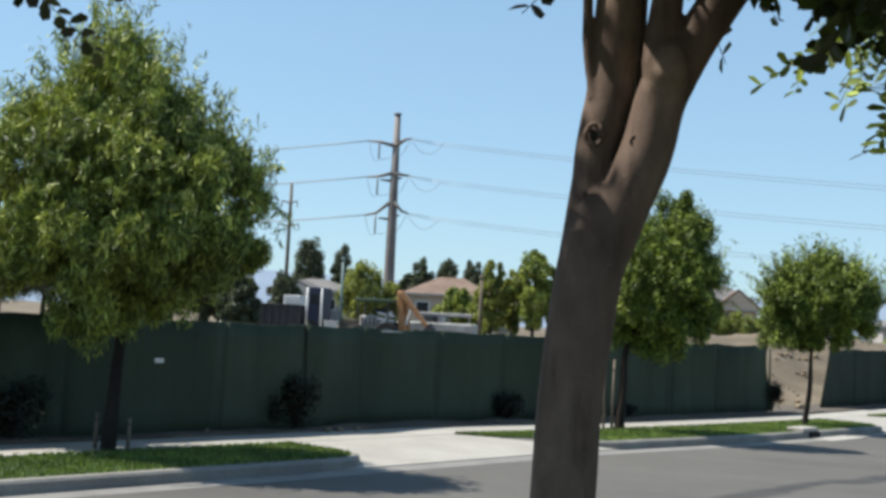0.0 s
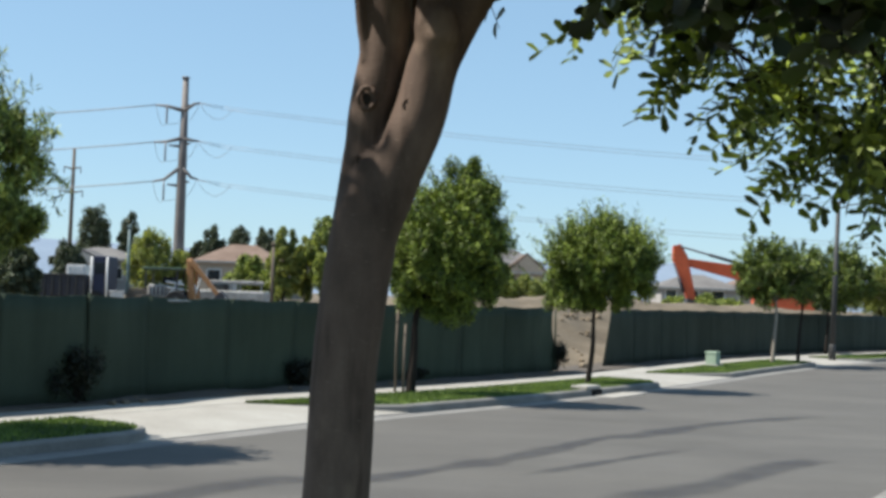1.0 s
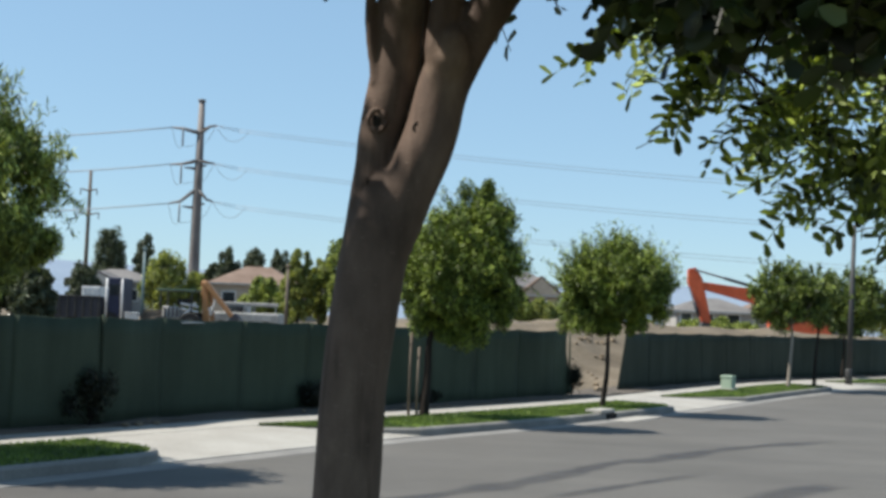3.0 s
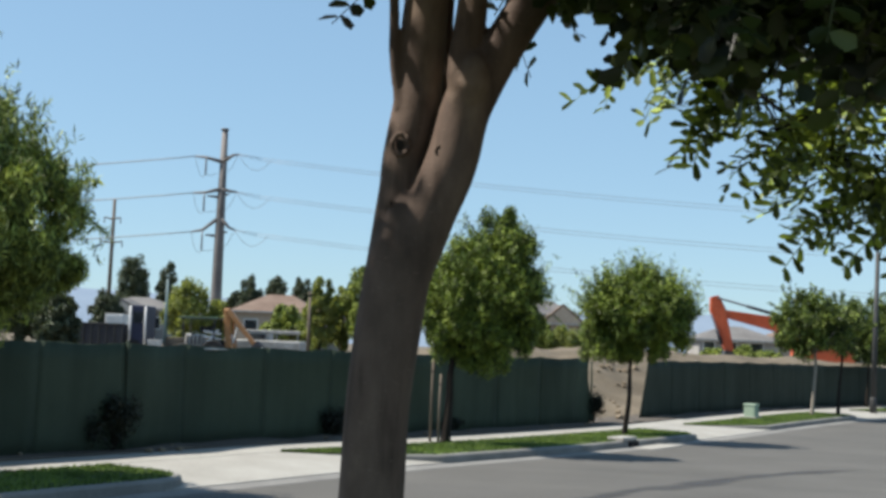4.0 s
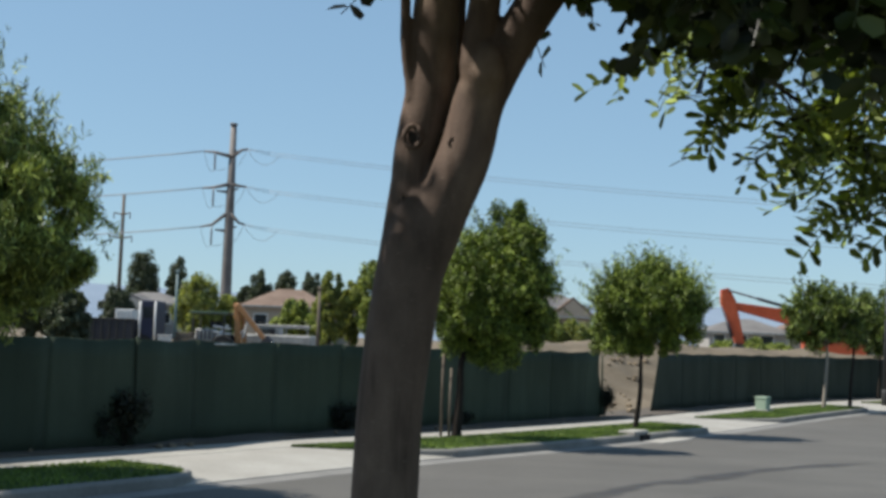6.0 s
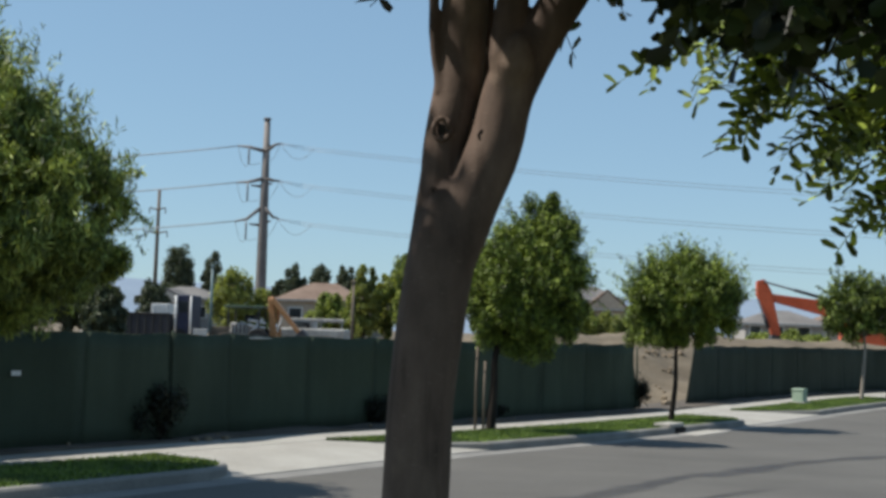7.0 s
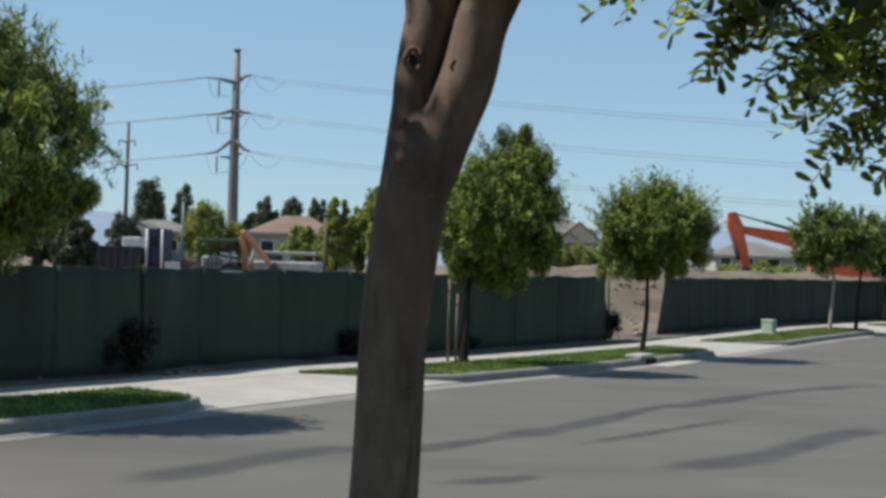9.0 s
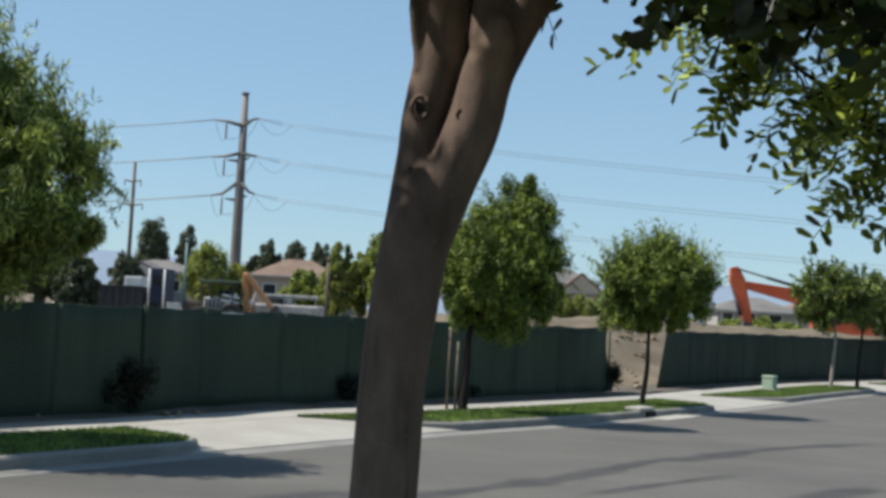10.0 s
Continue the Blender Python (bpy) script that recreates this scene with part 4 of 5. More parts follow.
def build_wires(x, y):
    for zl, zr in ((27.9, 28.4), (22.6, 22.95), (17.0, 17.5)):
        for dz in (0.0, -0.8):
            w = thing("overhead_wire", (x + 5.6, y, zr), "thin grey overhead power line", "wire", "overhead power lines")
            bm = bmesh.new()
            tube(bm, sag((x + 5.6, y - 0.4, zr - 0.45 + dz * 0.5), (x + 240, y - 0.4, zr - 1.0 + dz), 5.4, 40), 0.032, 5)
            part("strand", bm, WIRE, w, smooth=True)
        w = thing("overhead_wire", (x - 4, y, zl), "dark taut overhead power line", "wire", "overhead power lines")
        bm = bmesh.new()
        tube(bm, sag((x - 4.0, y - 0.4, zl), (x - 150, y + 20, zl + 4.6), 5.0, 30), 0.085, 5)
        part("strand", bm, WIRE, w, smooth=True)


build_wires(*build_pylon())


def build_wood_pole():
    x, y = -63.7, 207.5
    ob = thing("utility_pole", (x, y, 1.0), "slender wooden utility pole with two short cross-arms", "power pole")
    bm = bmesh.new()
    tube(bm, [(x, y, 0.8), (x + 0.1, y, 25.3)], [0.42, 0.26], 10)
    part("shaft", bm, WOOD, ob, smooth=True)
    for z, r in ((21.7, 1.4), (17.6, 1.9)):
        for sgn in (-1, 1):
            bm = bmesh.new()
            tube(bm, [(x, y - 0.3, z), (x + sgn * r, y - 0.3, z + 0.35)], [0.16, 0.1], 6)
            part("cross_arm", bm, WOOD, ob)
            bm = bmesh.new()
            tube(bm, [(x + sgn * r, y - 0.3, z + 0.3), (x + sgn * r, y - 0.3, z - 0.7)], 0.12, 6)
            part("insulator", bm, INSULATOR, ob)


build_wood_pole()


# ---- houses beyond the site ----
def build_house(x, y, w, d, eave, ridge, wall, roof, label, hip=True, windows=(), base=1.0, turn=0.0):
    """A house with thick walls, a tiled roof with eaves, and windows on the side to the street."""
    ob = thing("house", (x, y, base), label, "house", "houses beyond the site")
    bm = bmesh.new()
    box(bm, (x, y, (base - 0.5 + eave) / 2), (w, d, eave - base + 0.5))
    part("wall", bm, wall, ob)
    o = 0.6
    e = [(x - w / 2 - o, y - d / 2 - o, eave), (x + w / 2 + o, y - d / 2 - o, eave), (x + w / 2 + o, y + d / 2 + o, eave), (x - w / 2 - o, y + d / 2 + o, eave)]
    if hip:
        k = min(w, d) / 2 * 0.8
        t = [(x - w / 2 + k, y, ridge), (x + w / 2 - k, y, ridge)]
        f = [(0, 1, 5, 4), (1, 2, 5), (2, 3, 4, 5), (3, 0, 4), (3, 2, 1, 0)]
    else:
        t = [(x, y - d / 2 - o, ridge), (x, y + d / 2 + o, ridge)]
        f = [(0, 1, 4), (1, 2, 5, 4), (2, 3, 5), (3, 0, 4, 5), (3, 2, 1, 0)]
    from_lists("roof", e + t, f, roof, ob)
    bm = bmesh.new()
    box(bm, (x, y - d / 2 - o - 0.06, eave - 0.1), (w + 2 * o, 0.1, 0.26))
    part("fascia", bm, DUSTY, ob)
    if not hip:
        bm = bmesh.new()
        vs = [bm.verts.new(p) for p in ((x - w / 2, y - d / 2 - o - 0.03, eave + 0.05), (x + w / 2, y - d / 2 - o - 0.03, eave + 0.05), (x, y - d / 2 - o - 0.03, ridge - 0.35))]
        fc = bm.faces.new(vs)
        r = bmesh.ops.extrude_face_region(bm, geom=[fc])
        bmesh.ops.translate(bm, verts=[v for v in r["geom"] if isinstance(v, bmesh.types.BMVert)], vec=(0, -0.08, 0))
        part("gable", bm, wall, ob)
    for wx, wz, ww, wh in windows:
        bm = bmesh.new()
        box(bm, (x + wx, y - d / 2 - 0.05, wz), (ww + 0.3, 0.14, wh + 0.3))
        win = part("window", bm, WHITE, ob)
        bm = bmesh.new()
        box(bm, (x + wx, y - d / 2 - 0.1, wz), (ww, 0.1, wh))
        part("pane", bm, GLASS_DARK, win)
    return ob


build_house(-26.5, 162, 10.5, 9, 5.7, 8.1, STUCCO, ROOF, "beige stucco house with a brown hipped tile roof", True, ((-3, 3.8, 1.6, 1.5), (1, 3.8, 1.6, 1.5), (3.6, 3.8, 1.4, 1.5)))
build_house(-21.5, 166, 7, 8, 5.6, 7.1, STUCCO, ROOF, "low beige house wing with a brown tile roof", True, ((0, 3.8, 1.6, 1.4),))
build_house(-43.5, 156, 9.5, 9, 5.4, 6.9, STUCCO_GREY, ROOF_GREY, "grey stucco house with a low tiled roof", True, ((-2, 3.6, 1.4, 1.3), (3, 3.6, 1.4, 1.3)))
build_house(-43.4, 149, 5.0, 4, 4.9, 6.4, STUCCO_GREY, ROOF_GREY, "small grey gabled house front", False)
build_house(10.4, 154, 4.6, 7, 5.5, 7.9, STUCCO, ROOF, "beige gabled house with a brown tile roof", False, ((0, 4.3, 1.2, 1.2),))
build_house(9.5, 176, 8.0, 8, 7.2, 9.3, STUCCO_GREY, ROOF_GREY, "grey house with a pale chimney among the roofs", True)
build_house(31.0, 150, 9.5, 9, 4.2, 5.9, STUCCO_GREY, ROOF_GREY, "long grey house with a shallow slate-coloured roof", True, ((-3.6, 3.2, 1.2, 1.3), (-1.0, 3.2, 1.2, 1.3), (2.0, 3.2, 1.4, 1.3)))
build_house(41.0, 150, 10.0, 9, 4.8, 6.8, STUCCO, ROOF, "beige house with a tiled roof past the site", True, ((-2, 3.6, 1.4, 1.4), (2, 3.6, 1.4, 1.4)))

# ---- far trees and shrubs ----
FT = "trees beyond the site"
for k, (x, y, top, r, mat, what) in enumerate([(-56.0, 195, 15.2, 3.4, LEAF_DARK, "dark evergreen tree"), (-50.3, 195, 14.1, 2.4, LEAF_DARK, "dark evergreen tree"), (-47.5, 196, 11.0, 2.2, LEAF_DARK, "dark evergreen tree"),
        (-37.6, 200, 12.8, 2.6, LEAF_DARK, "dark conical evergreen"), (-33.5, 200, 12.6, 2.6, LEAF_DARK, "dark conical evergreen"), (-29.1, 200, 13.2, 2.6, LEAF_DARK, "dark conical evergreen"), (-40.5, 201, 10.5, 1.8, LEAF_DARK, "low dark evergreen"),
        (-52.5, 92, 7.5, 3.2, LEAF_DARK, "dark leafy tree"), (-47.5, 90, 7.0, 3.0, LEAF_DARK, "dark leafy tree"), (-43.0, 93, 7.6, 3.0, LEAF_DARK, "dark leafy tree"), (-39.5, 96, 6.6, 2.4, LEAF_DARK, "dark leafy tree"), (-36.5, 100, 7.0, 2.2, LEAF_DARK, "dark leafy tree"), (-30.2, 98, 5.6, 1.5, LEAF_DARK, "dark leafy tree"),
        (-17.4, 50, 3.7, 0.9, LEAF_DARK, "dark low tree"), (-19.4, 51, 4.3, 1.2, LEAF_DARK, "dark low tree"), (-22.0, 52, 4.2, 1.3, LEAF_DARK, "dark low tree"), (-25.0, 53, 4.4, 1.5, LEAF_DARK, "dark low tree"),
        (-21.6, 90, 6.3, 2.0, LEAF_PALE, "pale olive-green tree"), (-19.9, 92, 4.9, 1.4, LEAF_PALE, "pale olive-green tree"),
        (-10.4, 80, 6.4, 1.2, LEAF_PALE, "pale willowy tree"), (-9.2, 82, 5.8, 1.1, LEAF_PALE, "pale willowy tree"), (-7.6, 80, 7.6, 1.5, LEAF_WILLOW, "tall green poplar-like tree"), (-6.2, 81, 6.4, 1.3, LEAF_WILLOW, "green bushy tree"),
        (-14.0, 88, 4.6, 1.7, LEAF_WILLOW, "round green garden tree"), (-12.0, 87, 3.9, 1.2, LEAF_WILLOW, "round green garden tree"),
        (7.3, 104, 4.2, 1.5, LEAF_PALE, "pale green shrub"), (9.3, 105, 3.6, 1.3, LEAF_PALE, "pale green shrub"), (5.0, 103, 4.6, 1.6, LEAF_WILLOW, "green shrub"),
        (21.5, 100, 2.9, 1.5, LEAF_WILLOW, "green garden tree"), (24.5, 104, 2.7, 1.5, LEAF_WILLOW, "green garden tree"), (23.0, 120, 2.8, 1.5, LEAF_WILLOW, "green garden tree"), (18.0, 116, 2.8, 1.3, LEAF_PALE, "pale shrub"),
        (36.0, 110, 6.2, 2.4, LEAF_PALE, "pale olive-green tree"), (40.5, 112, 5.6, 2.3, LEAF_PALE, "pale olive-green tree"), (45.0, 108, 6.4, 2.6, LEAF_WILLOW, "green leafy tree"), (27.5, 70, 4.6, 1.6, LEAF_WILLOW, "round green tree")]):
    h = top - 1.0
    far = y > 150
    build_tree("background_tree", (x, y, 1.0), (x, y, 1.0 + h * 0.3), 0.06 * r + 0.06, (x, y, 1.0 + h * 0.56), (r * (0.95 if not far else 0.92), r * 0.9, h * (0.43 if not far else 0.40)), 100, 140 if not far else 130, (0.12 if not far else 0.14) * r, 0.26 if not far else 0.5, 0.35, 0.3, mat, BARK, what + " rising behind the building site", "tree", FT, 50 + k, 0.3, 6)


# dark leafy clumps before the fence, standing in for dark patches on its fabric
def build_dark_clump(s, v, h, r, seed):
    p = street(s, v, max(0.17, lot_height(s, v) - 0.02) if v > 4.6 else 0.2)
    rng = np.random.default_rng(seed)
    ob = thing("shrub", p, "dark leafy clump in place of a dark fabric patch on the fence", "shrub", "weeds along the fence")
    bm = bmesh.new()
    pts = []
    for _ in range(9):
        e = p + Vector((rng.normal() * r * 0.5, rng.normal() * r * 0.5, h * rng.uniform(0.5, 1.0)))
        tube(bm, curve_through([p - Vector((0, 0, 0.04)), p.lerp(e, 0.5), e], 3), [0.012 - 0.0012 * i for i in range(7)], 5)
        pts.append(np.array(e) + rng.normal(size=(240, 3)) * np.array((r * 0.3, r * 0.3, h * 0.22)))
    part("stems", bm, BARK, ob)
    pts = np.concatenate(pts)
    pts[:, 2] = np.maximum(pts[:, 2], p.z + 0.02)
    v2, f2 = leaf_mesh(rng, pts, rng.uniform(0.05, 0.1, len(pts)), 0.4, 0.0)
    tagged(hang("leaves", np_mesh("leaves", v2, f2), LEAF_PATCH, ob), kind="stuff")


for k, (s, v, h, r) in enumerate([(-5.75, 3.3, 0.6, 0.26), (-10.9, 3.25, 0.6, 0.4), (-12.2, 3.25, 0.4, 0.4), (0.6, 3.72, 0.4, 0.3), (2.2, 3.7, 0.2, 0.25), (13.1, 3.8, 0.6, 0.22), (5.2, 3.7, 0.2, 0.25)]):
    build_dark_clump(s, v, h, r, 80 + k)


def build_rock(s, v, r, seed):
    rng = np.random.default_rng(seed)
    z = lot_height(s, v) if v > 4.5 else 0.19 if v > 3 else 0.15
    bm = bmesh.new()
    bmesh.ops.create_icosphere(bm, subdivisions=2, radius=r)
    for q in bm.verts:
        q.co *= 1 + 0.35 * noise.noise(q.co * (1.3 / r) + Vector((seed, 0, 0)))
        q.co.z *= 0.7
    ob = part("rock", bm, ROCK)
    ob.location = street(s, v, z + r * 0.35)
    ob.rotation_euler = (rng.normal() * 0.2, rng.normal() * 0.2, rng.uniform(0, 6))
    tagged(ob, "rough tan stone lying in the dirt", "rock", "loose stones by the fence")


RK = np.random.default_rng(9)
for k in range(26):
    off = RK.uniform(3.9, 11.0)
    build_rock(13.6 + 2.15 * (off - 3.85) + RK.uniform(-1.0, 2.0), off, RK.uniform(0.04, 0.15), k)
for k in range(14):
    build_rock(RK.uniform(-13, 12), RK.uniform(3.2, 3.35), RK.uniform(0.025, 0.055), 40 + k)
for s in (-5.3, -5.0, -4.6):
    build_rock(s, 2.95, 0.07, 77 + int(s * 10))


# ---- site vehicles ----
def wheel(parent, x, y, z, r, w, axis="X"):
    bm = bmesh.new()
    d = Vector((w / 2, 0, 0)) if axis == "X" else Vector((0, w / 2, 0))
    c = Vector((x, y, z))
    tube(bm, [c - d, c - d * 0.8, c + d * 0.8, c + d], [r * 0.9, r, r, r * 0.9], 20)
    t = part("wheel", bm, RUBBER, parent)
    bm = bmesh.new()
    tube(bm, [c - d * 1.03, c + d * 1.03], r * 0.5, 14)
    part("rim", bm, LAMP_STEEL, t)


def build_dump_truck():
    z0 = 1.0
    y = 60.5
    ob = thing("dump_truck", (-18.2, y, z0), "dump truck with dark ribbed bed and navy cab", "truck")
    bm = bmesh.new()
    box(bm, (-18.6, y, 2.05), (2.5, 2.2, 1.05), 0, 0.03)
    bed = part("bed", bm, DARK_METAL, ob)
    for k in range(7):
        bm = bmesh.new()
        box(bm, (-19.75 + 0.385 * k, y - 1.13, 2.05), (0.07, 0.08, 1.02), 0, 0.01)
        part("rib", bm, LAMP_STEEL, bed)
    bm = bmesh.new()
    box(bm, (-18.6, y - 1.12, 2.58), (2.55, 0.12, 0.07), 0, 0.01)
    part("bed_rail", bm, LAMP_STEEL, ob)
    bm = bmesh.new()
    box(bm, (-16.72, y, 2.55), (0.66, 2.1, 2.0), 0, 0.06)
    cab = part("cab", bm, NAVY, ob, "navy blue cab")
    bm = bmesh.new()
    box(bm, (-16.72, y - 1.06, 2.95), (0.5, 0.05, 0.55), 0, 0.02)
    part("window", bm, GLASS_DARK, cab)
    # pale posts beside the navy box that is built as a cab
    for x in (-17.1, -16.34):
        bm = bmesh.new()
        tube(bm, [(x, y - 1.1, 1.3), (x, y - 1.1, 3.5)], 0.05, 8)
        part("cab_post", bm, WHITE, ob, "pale upright post", smooth=True)
    bm = bmesh.new()
    box(bm, (-18.2, y, 1.45), (3.9, 0.9, 0.2))
    part("chassis", bm, DARK_METAL, ob)
    for x in (-19.3, -18.3, -16.9):
        for s in (-0.95, 0.95):
            wheel(ob, x, y + s, z0 + 0.42, 0.45, 0.28, "Y")


def build_storage_crate():
    ob = thing("storage_container", (-19.35, 64.5, 1.0), "white steel storage container behind the truck", "container")
    bm = bmesh.new()
    box(bm, (-19.35, 65.5, 2.05), (1.0, 2.4, 2.2), 0, 0.03)
    body = part("body", bm, WHITE, ob)
    for k in range(4):
        bm = bmesh.new()
        box(bm, (-19.7 + 0.24 * k, 64.29, 2.1), (0.05, 0.05, 2.0))
        part("rib", bm, WHITE, body)


def limb_box(bm, a, b, w0, w1, thick):
    """A tapering box beam from a to b, in the plane of the picture of the machine (x, z)."""
    a, b = Vector(a), Vector(b)
    d = (b - a).normalized()
    n = Vector((-d.z, 0, d.x))
    t = Vector((0, thick / 2, 0))
    vs = [bm.verts.new(p) for p in (a - n * w0 / 2 - t, a + n * w0 / 2 - t, b + n * w1 / 2 - t, b - n * w1 / 2 - t, a - n * w0 / 2 + t, a + n * w0 / 2 + t, b + n * w1 / 2 + t, b - n * w1 / 2 + t)]
    for f in ((0, 1, 2, 3), (7, 6, 5, 4), (0, 4, 5, 1), (1, 5, 6, 2), (2, 6, 7, 3), (3, 7, 4, 0)):
        bm.faces.new([vs[i] for i in f])
    bmesh.ops.recalc_face_normals(bm, faces=bm.faces)


def build_backhoe():
    y = 55.0
    ob = thing("backhoe_loader", (-11.8, y, 1.0), "white backhoe loader with amber arm and green canopy", "backhoe")
    for nm, a, b, w0, w1 in (("boom", (-11.25, y, 1.5), (-11.42, y, 3.45), 0.3, 0.24), ("dipper", (-11.35, y - 0.2, 3.4), (-9.95, y - 0.2, 1.75), 0.24, 0.18), ("stabiliser", (-11.0, y + 0.3, 1.2), (-11.15, y + 0.3, 3.2), 0.16, 0.12)):
        bm = bmesh.new()
        limb_box(bm, a, b, w0, w1, 0.3)
        bmesh.ops.bevel(bm, geom=list(bm.edges), offset=0.03, segments=1, affect="EDGES")
        part(nm, bm, AMBER, ob, "amber painted steel arm")
    bm = bmesh.new()
    limb_box(bm, (-10.05, y - 0.2, 1.85), (-9.6, y - 0.2, 1.45), 0.5, 0.3, 0.6)
    part("bucket", bm, DARK_METAL, ob)
    bm = bmesh.new()
    tube(bm, [(-11.05, y - 0.1, 1.9), (-10.8, y - 0.1, 2.9)], 0.05, 8)
    part("cylinder", bm, WHITE, ob)
    bm = bmesh.new()
    box(bm, (-12.75, y, 1.95), (0.8, 1.1, 0.6), 0, 0.1)
    part("hood", bm, DUSTY, ob)
    bm = bmesh.new()
    box(bm, (-12.3, y, 1.62), (1.7, 0.8, 0.3), 0, 0.04)
    part("chassis", bm, DARK_METAL, ob)
    for k in range(4):
        bm = bmesh.new()
        box(bm, (-13.02 + 0.18 * k, y - 0.56, 1.98), (0.08, 0.03, 0.4), 0, 0.008)
        part("grille_bar", bm, DARK_METAL, ob)
    for z in (2.15, 2.38):
        bm = bmesh.new()
        tube(bm, [(-12.3, y - 0.65, z), (-11.5, y - 0.65, z - 0.12)], 0.05, 8)
        part("hand_rail", bm, WHITE, ob, smooth=True)
    bm = bmesh.new()
    limb_box(bm, (-12.1, y - 0.6, 1.85), (-11.65, y - 0.6, 2.45), 0.16, 0.1, 0.1)
    part("console", bm, WHITE, ob)
    bm = bmesh.new()
    box(bm, (-12.5, y, 2.96), (1.75, 1.6, 0.1), 0, 0.04)
    part("canopy", bm, CANOPY_GREEN, ob)
    for x in (-13.2, -11.8):
        for s in (-0.7, 0.7):
            bm = bmesh.new()
            tube(bm, [(x, y + s, 2.0), (x, y + s, 2.95)], 0.035, 6)
            part("canopy_post", bm, DARK_METAL, ob)
    bm = bmesh.new()
    box(bm, (-12.3, y, 2.45), (0.5, 0.55, 0.3), 0, 0.06)
    part("seat", bm, RUBBER, ob)
    for x, r in ((-13.1, 0.4), (-11.8, 0.5)):
        for s in (-0.8, 0.8):
            wheel(ob, x, y + s, 1.0 + r, r, 0.35, "Y")


def build_pickup():
    y = 57.5
    ob = thing("pickup_truck", (-9.6, y, 1.0), "dusty white pickup truck with a ladder rack", "truck")
    bm = bmesh.new()
    box(bm, (-9.8, y, 1.75), (3.2, 1.7, 0.65), 0, 0.08)
    part("body", bm, DUSTY, ob)
    bm = bmesh.new()
    box(bm, (-10.3, y, 2.2), (1.1, 1.5, 0.5), 0, 0.12)
    cab = part("cab", bm, DUSTY, ob)
    bm = bmesh.new()
    box(bm, (-10.3, y - 0.76, 2.22), (0.8, 0.04, 0.3), 0, 0.02)
    part("window", bm, GLASS_DARK, cab)
    for z in (2.42, 2.5):
        bm = bmesh.new()
        tube(bm, [(-10.9, y - 0.7, z), (-8.3, y - 0.7, z)], 0.045, 6)
        part("rack_bar", bm, DUSTY, ob)
    for x in (-9.4, -8.4):
        bm = bmesh.new()
        tube(bm, [(x, y - 0.7, 2.0), (x, y - 0.7, 2.5)], 0.035, 6)
        part("rack_post", bm, DUSTY, ob)
    for x in (-10.9, -8.8):
        for s in (-0.75, 0.75):
            wheel(ob, x, y + s, 1.36, 0.36, 0.24, "Y")


def build_excavator():
    y = 75.5
    z0 = 1.0
    ob = thing("excavator", (20.5, y, z0), "orange tracked excavator with its boom stretched out", "excavator")
    for s in (-1.1, 1.1):
        bm = bmesh.new()
        tube(bm, [(18.8, y + s - 0.25, z0 + 0.42), (18.8, y + s + 0.25, z0 + 0.42)], 0.42, 16)
        tube(bm, [(22.6, y + s - 0.25, z0 + 0.42), (22.6, y + s + 0.25, z0 + 0.42)], 0.42, 16)
        box(bm, (20.7, y + s, z0 + 0.42), (3.8, 0.5, 0.84), 0, 0.03)
        part("track", bm, RUBBER, ob)
    bm = bmesh.new()
    box(bm, (21.2, y, z0 + 1.5), (3.4, 2.5, 1.1), 0, 0.12)
    part("house", bm, ORANGE, ob)
    bm = bmesh.new()
    box(bm, (22.9, y, z0 + 1.45), (0.6, 2.4, 1.2), 0, 0.2)
    part("counterweight", bm, DARK_METAL, ob)
    bm = bmesh.new()
    box(bm, (20.2, y - 0.8, z0 + 2.3), (1.4, 0.9, 1.5), 0, 0.1)
    cab = part("cab", bm, ORANGE, ob)
    bm = bmesh.new()
    box(bm, (20.2, y - 1.26, z0 + 2.5), (1.1, 0.04, 0.85), 0, 0.03)
    part("window", bm, GLASS_DARK, cab)
    for nm, a, b, w0, w1 in (("boom", (20.6, y + 0.2, 2.6), (18.7, y + 0.2, 4.3), 0.8, 0.9), ("boom", (18.95, y + 0.2, 4.15), (14.95, y + 0.2, 4.85), 0.95, 0.42), ("stick", (14.5, y, 5.85), (14.72, y, 5.0), 0.5, 0.95), ("stick", (14.7, y, 5.1), (15.5, y, 2.45), 0.93, 0.5)):
        bm = bmesh.new()
        limb_box(bm, a, b, w0, w1, 0.5)
        bmesh.ops.bevel(bm, geom=list(bm.edges), offset=0.05, segments=2, affect="EDGES")
        part(nm, bm, ORANGE, ob)
    for a, b in (((14.65, y - 0.3, 5.75), (18.2, y - 0.3, 4.85)), ((14.3, y - 0.3, 4.7), (14.95, y - 0.3, 2.9)), ((19.6, y - 0.3, 2.9), (18.6, y - 0.3, 4.0))):
        bm = bmesh.new()
        tube(bm, [a, Vector(a).lerp(Vector(b), 0.5), Vector(a).lerp(Vector(b), 0.51), b], [0.06, 0.06, 0.1, 0.1], 8)
        part("cylinder", bm, DARK_METAL, ob, smooth=True)
    bm = bmesh.new()
    limb_box(bm, (15.4, y, 2.5), (15.3, y, 1.8), 0.45, 0.75, 0.9)
    part("bucket", bm, LAMP_STEEL, ob, "bare worn steel bucket")


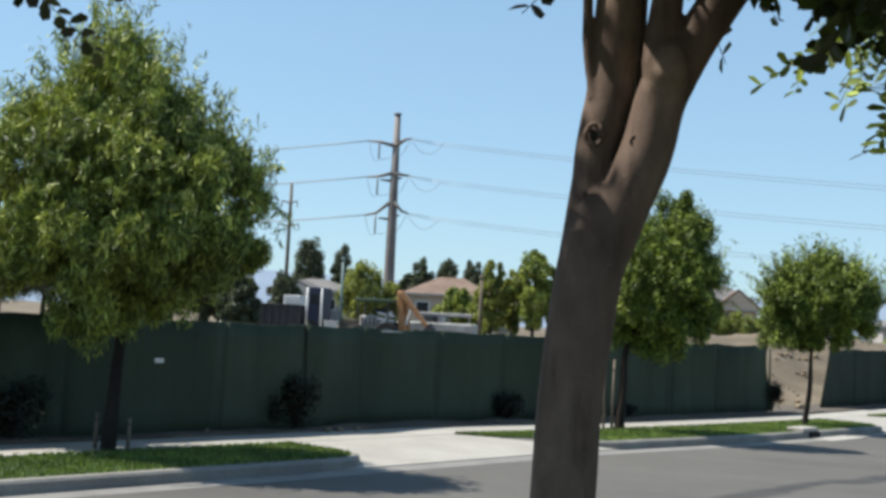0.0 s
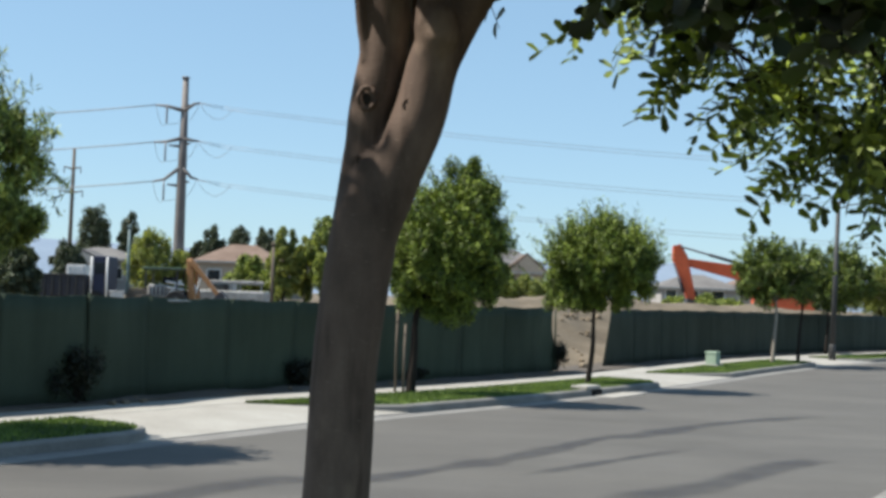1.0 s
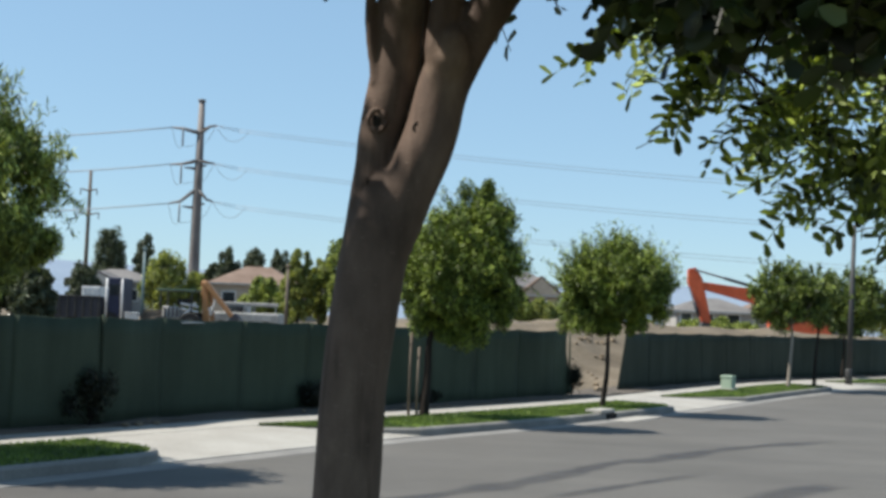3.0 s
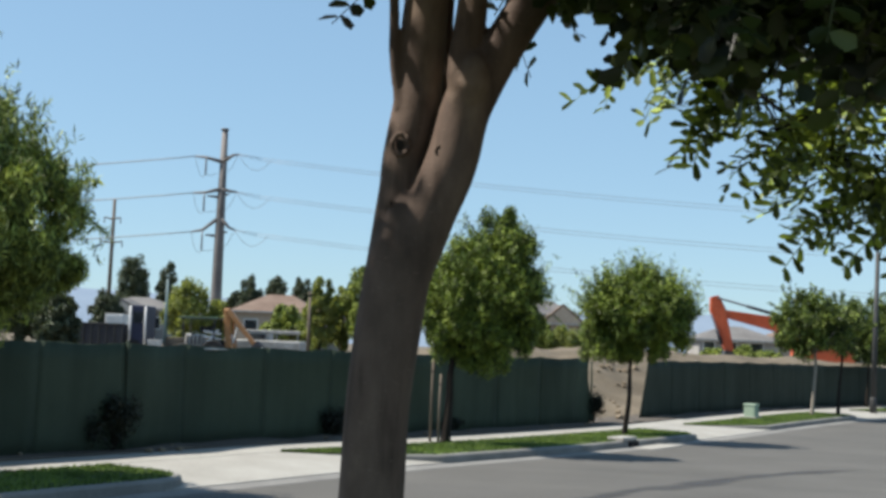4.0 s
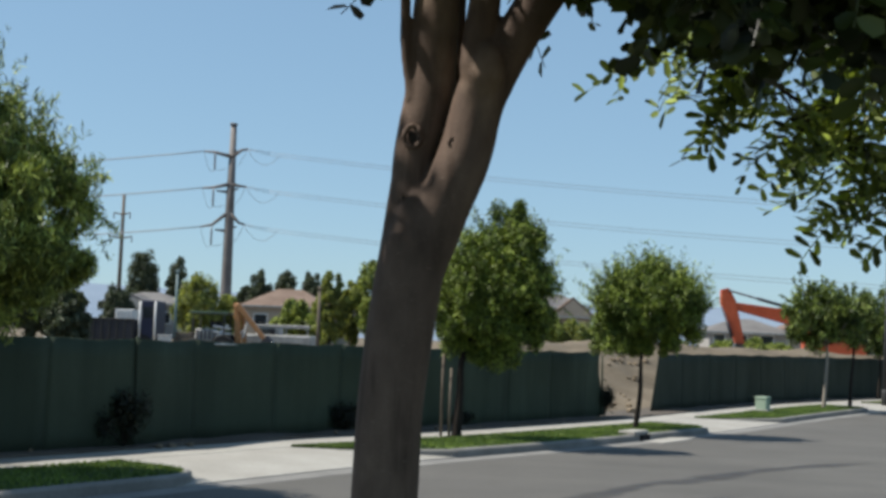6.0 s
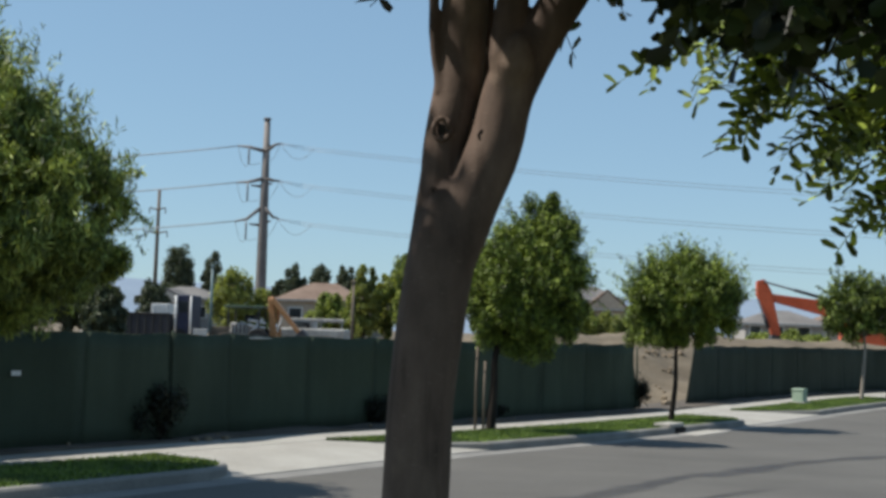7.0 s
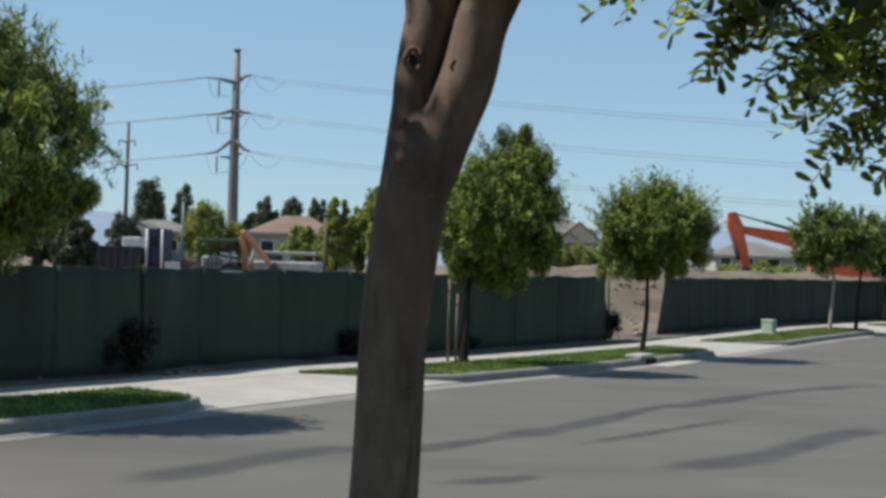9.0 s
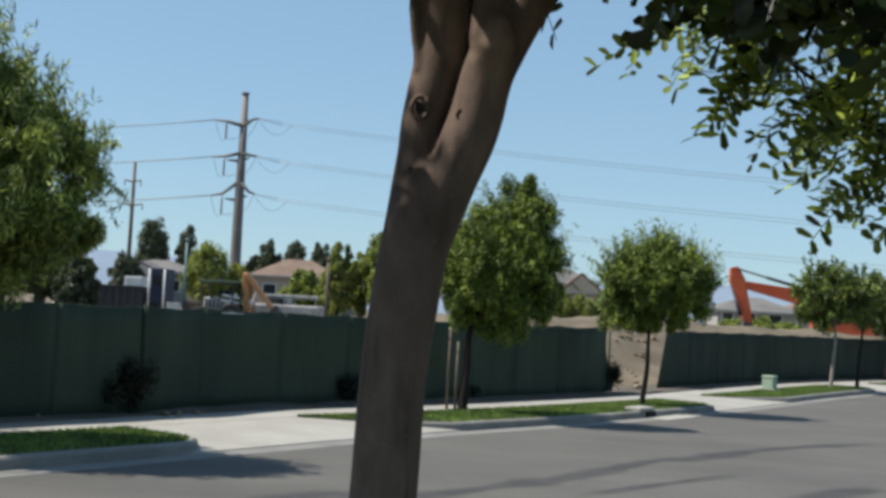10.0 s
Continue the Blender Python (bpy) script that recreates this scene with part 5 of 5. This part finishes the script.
def build_thin_pole(x, y, top, r, mat, label, arm=False):
    ob = thing("site_pole", (x, y, 1.0), label, "pole")
    bm = bmesh.new()
    tube(bm, [(x, y, 0.9), (x, y, top)], [r, r * 0.8], 8)
    part("shaft", bm, mat, ob, smooth=True)
    bm = bmesh.new()
    tube(bm, [(x, y, top), (x, y, top + 0.12)], [r * 1.6, r], 8)
    part("cap", bm, mat, ob, smooth=True)


def build_lumber_stack():
    ob = thing("lumber_stack", (-14.4, 60.5, 1.0), "stack of pale tan timber on the site", "lumber")
    rng = np.random.default_rng(3)
    for k in range(5):
        for c in range(2):
            bm = bmesh.new()
            box(bm, (-14.4 + rng.normal() * 0.06, 60.3 + 0.42 * c, 1.12 + 0.205 * k), (2.2, 0.4, 0.2), rng.normal() * 1.5, 0.02)
            part("plank", bm, WOOD, ob)


def build_site_crate():
    ob = thing("site_crate", (-15.7, 59.0, 1.0), "white wooden crate standing on the site", "crate")
    bm = bmesh.new()
    box(bm, (-15.7, 59.0, 1.40), (0.6, 0.55, 0.84), 8, 0.02)
    part("body", bm, WHITE, ob)
    bm = bmesh.new()
    box(bm, (-15.7, 59.0, 1.85), (0.68, 0.62, 0.06), 8, 0.01)
    part("lid", bm, WHITE, ob)


build_lumber_stack()
build_site_crate()
build_dump_truck()
build_storage_crate()
build_backhoe()
build_pickup()
build_excavator()
build_thin_pole(-8.35, 60, 4.4, 0.09, WOOD, "rough wooden post standing on the site")
build_thin_pole(-16.0, 62, 5.1, 0.08, TEAL, "slim teal painted pole on the site")


# ---- distance ----
def build_hills():
    vs, fs = [], []
    n = 160
    for i in range(n + 1):
        a = radians(-75 + 150 * i / n)
        h = 84 + 22 * noise.noise((i * 0.06, 0, 0)) + 10 * noise.noise((i * 0.23, 4, 0))
        for r, z in ((2300, -5), (2420, h * 0.6), (2600, h), (2800, -5)):
            vs.append((r * math.sin(a), r * math.cos(a), z))
        if i:
            p, q = 4 * i - 4, 4 * i
            fs += [(p + k, q + k, q + k + 1, p + k + 1) for k in range(3)]
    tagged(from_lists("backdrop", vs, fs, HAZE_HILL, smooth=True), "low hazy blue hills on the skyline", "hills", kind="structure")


build_hills()
for a, b, start, end in VERGES:
    build_verge(a, b, start, end)
for a, b in DRIVES:
    build_apron(a, b)
build_fence()
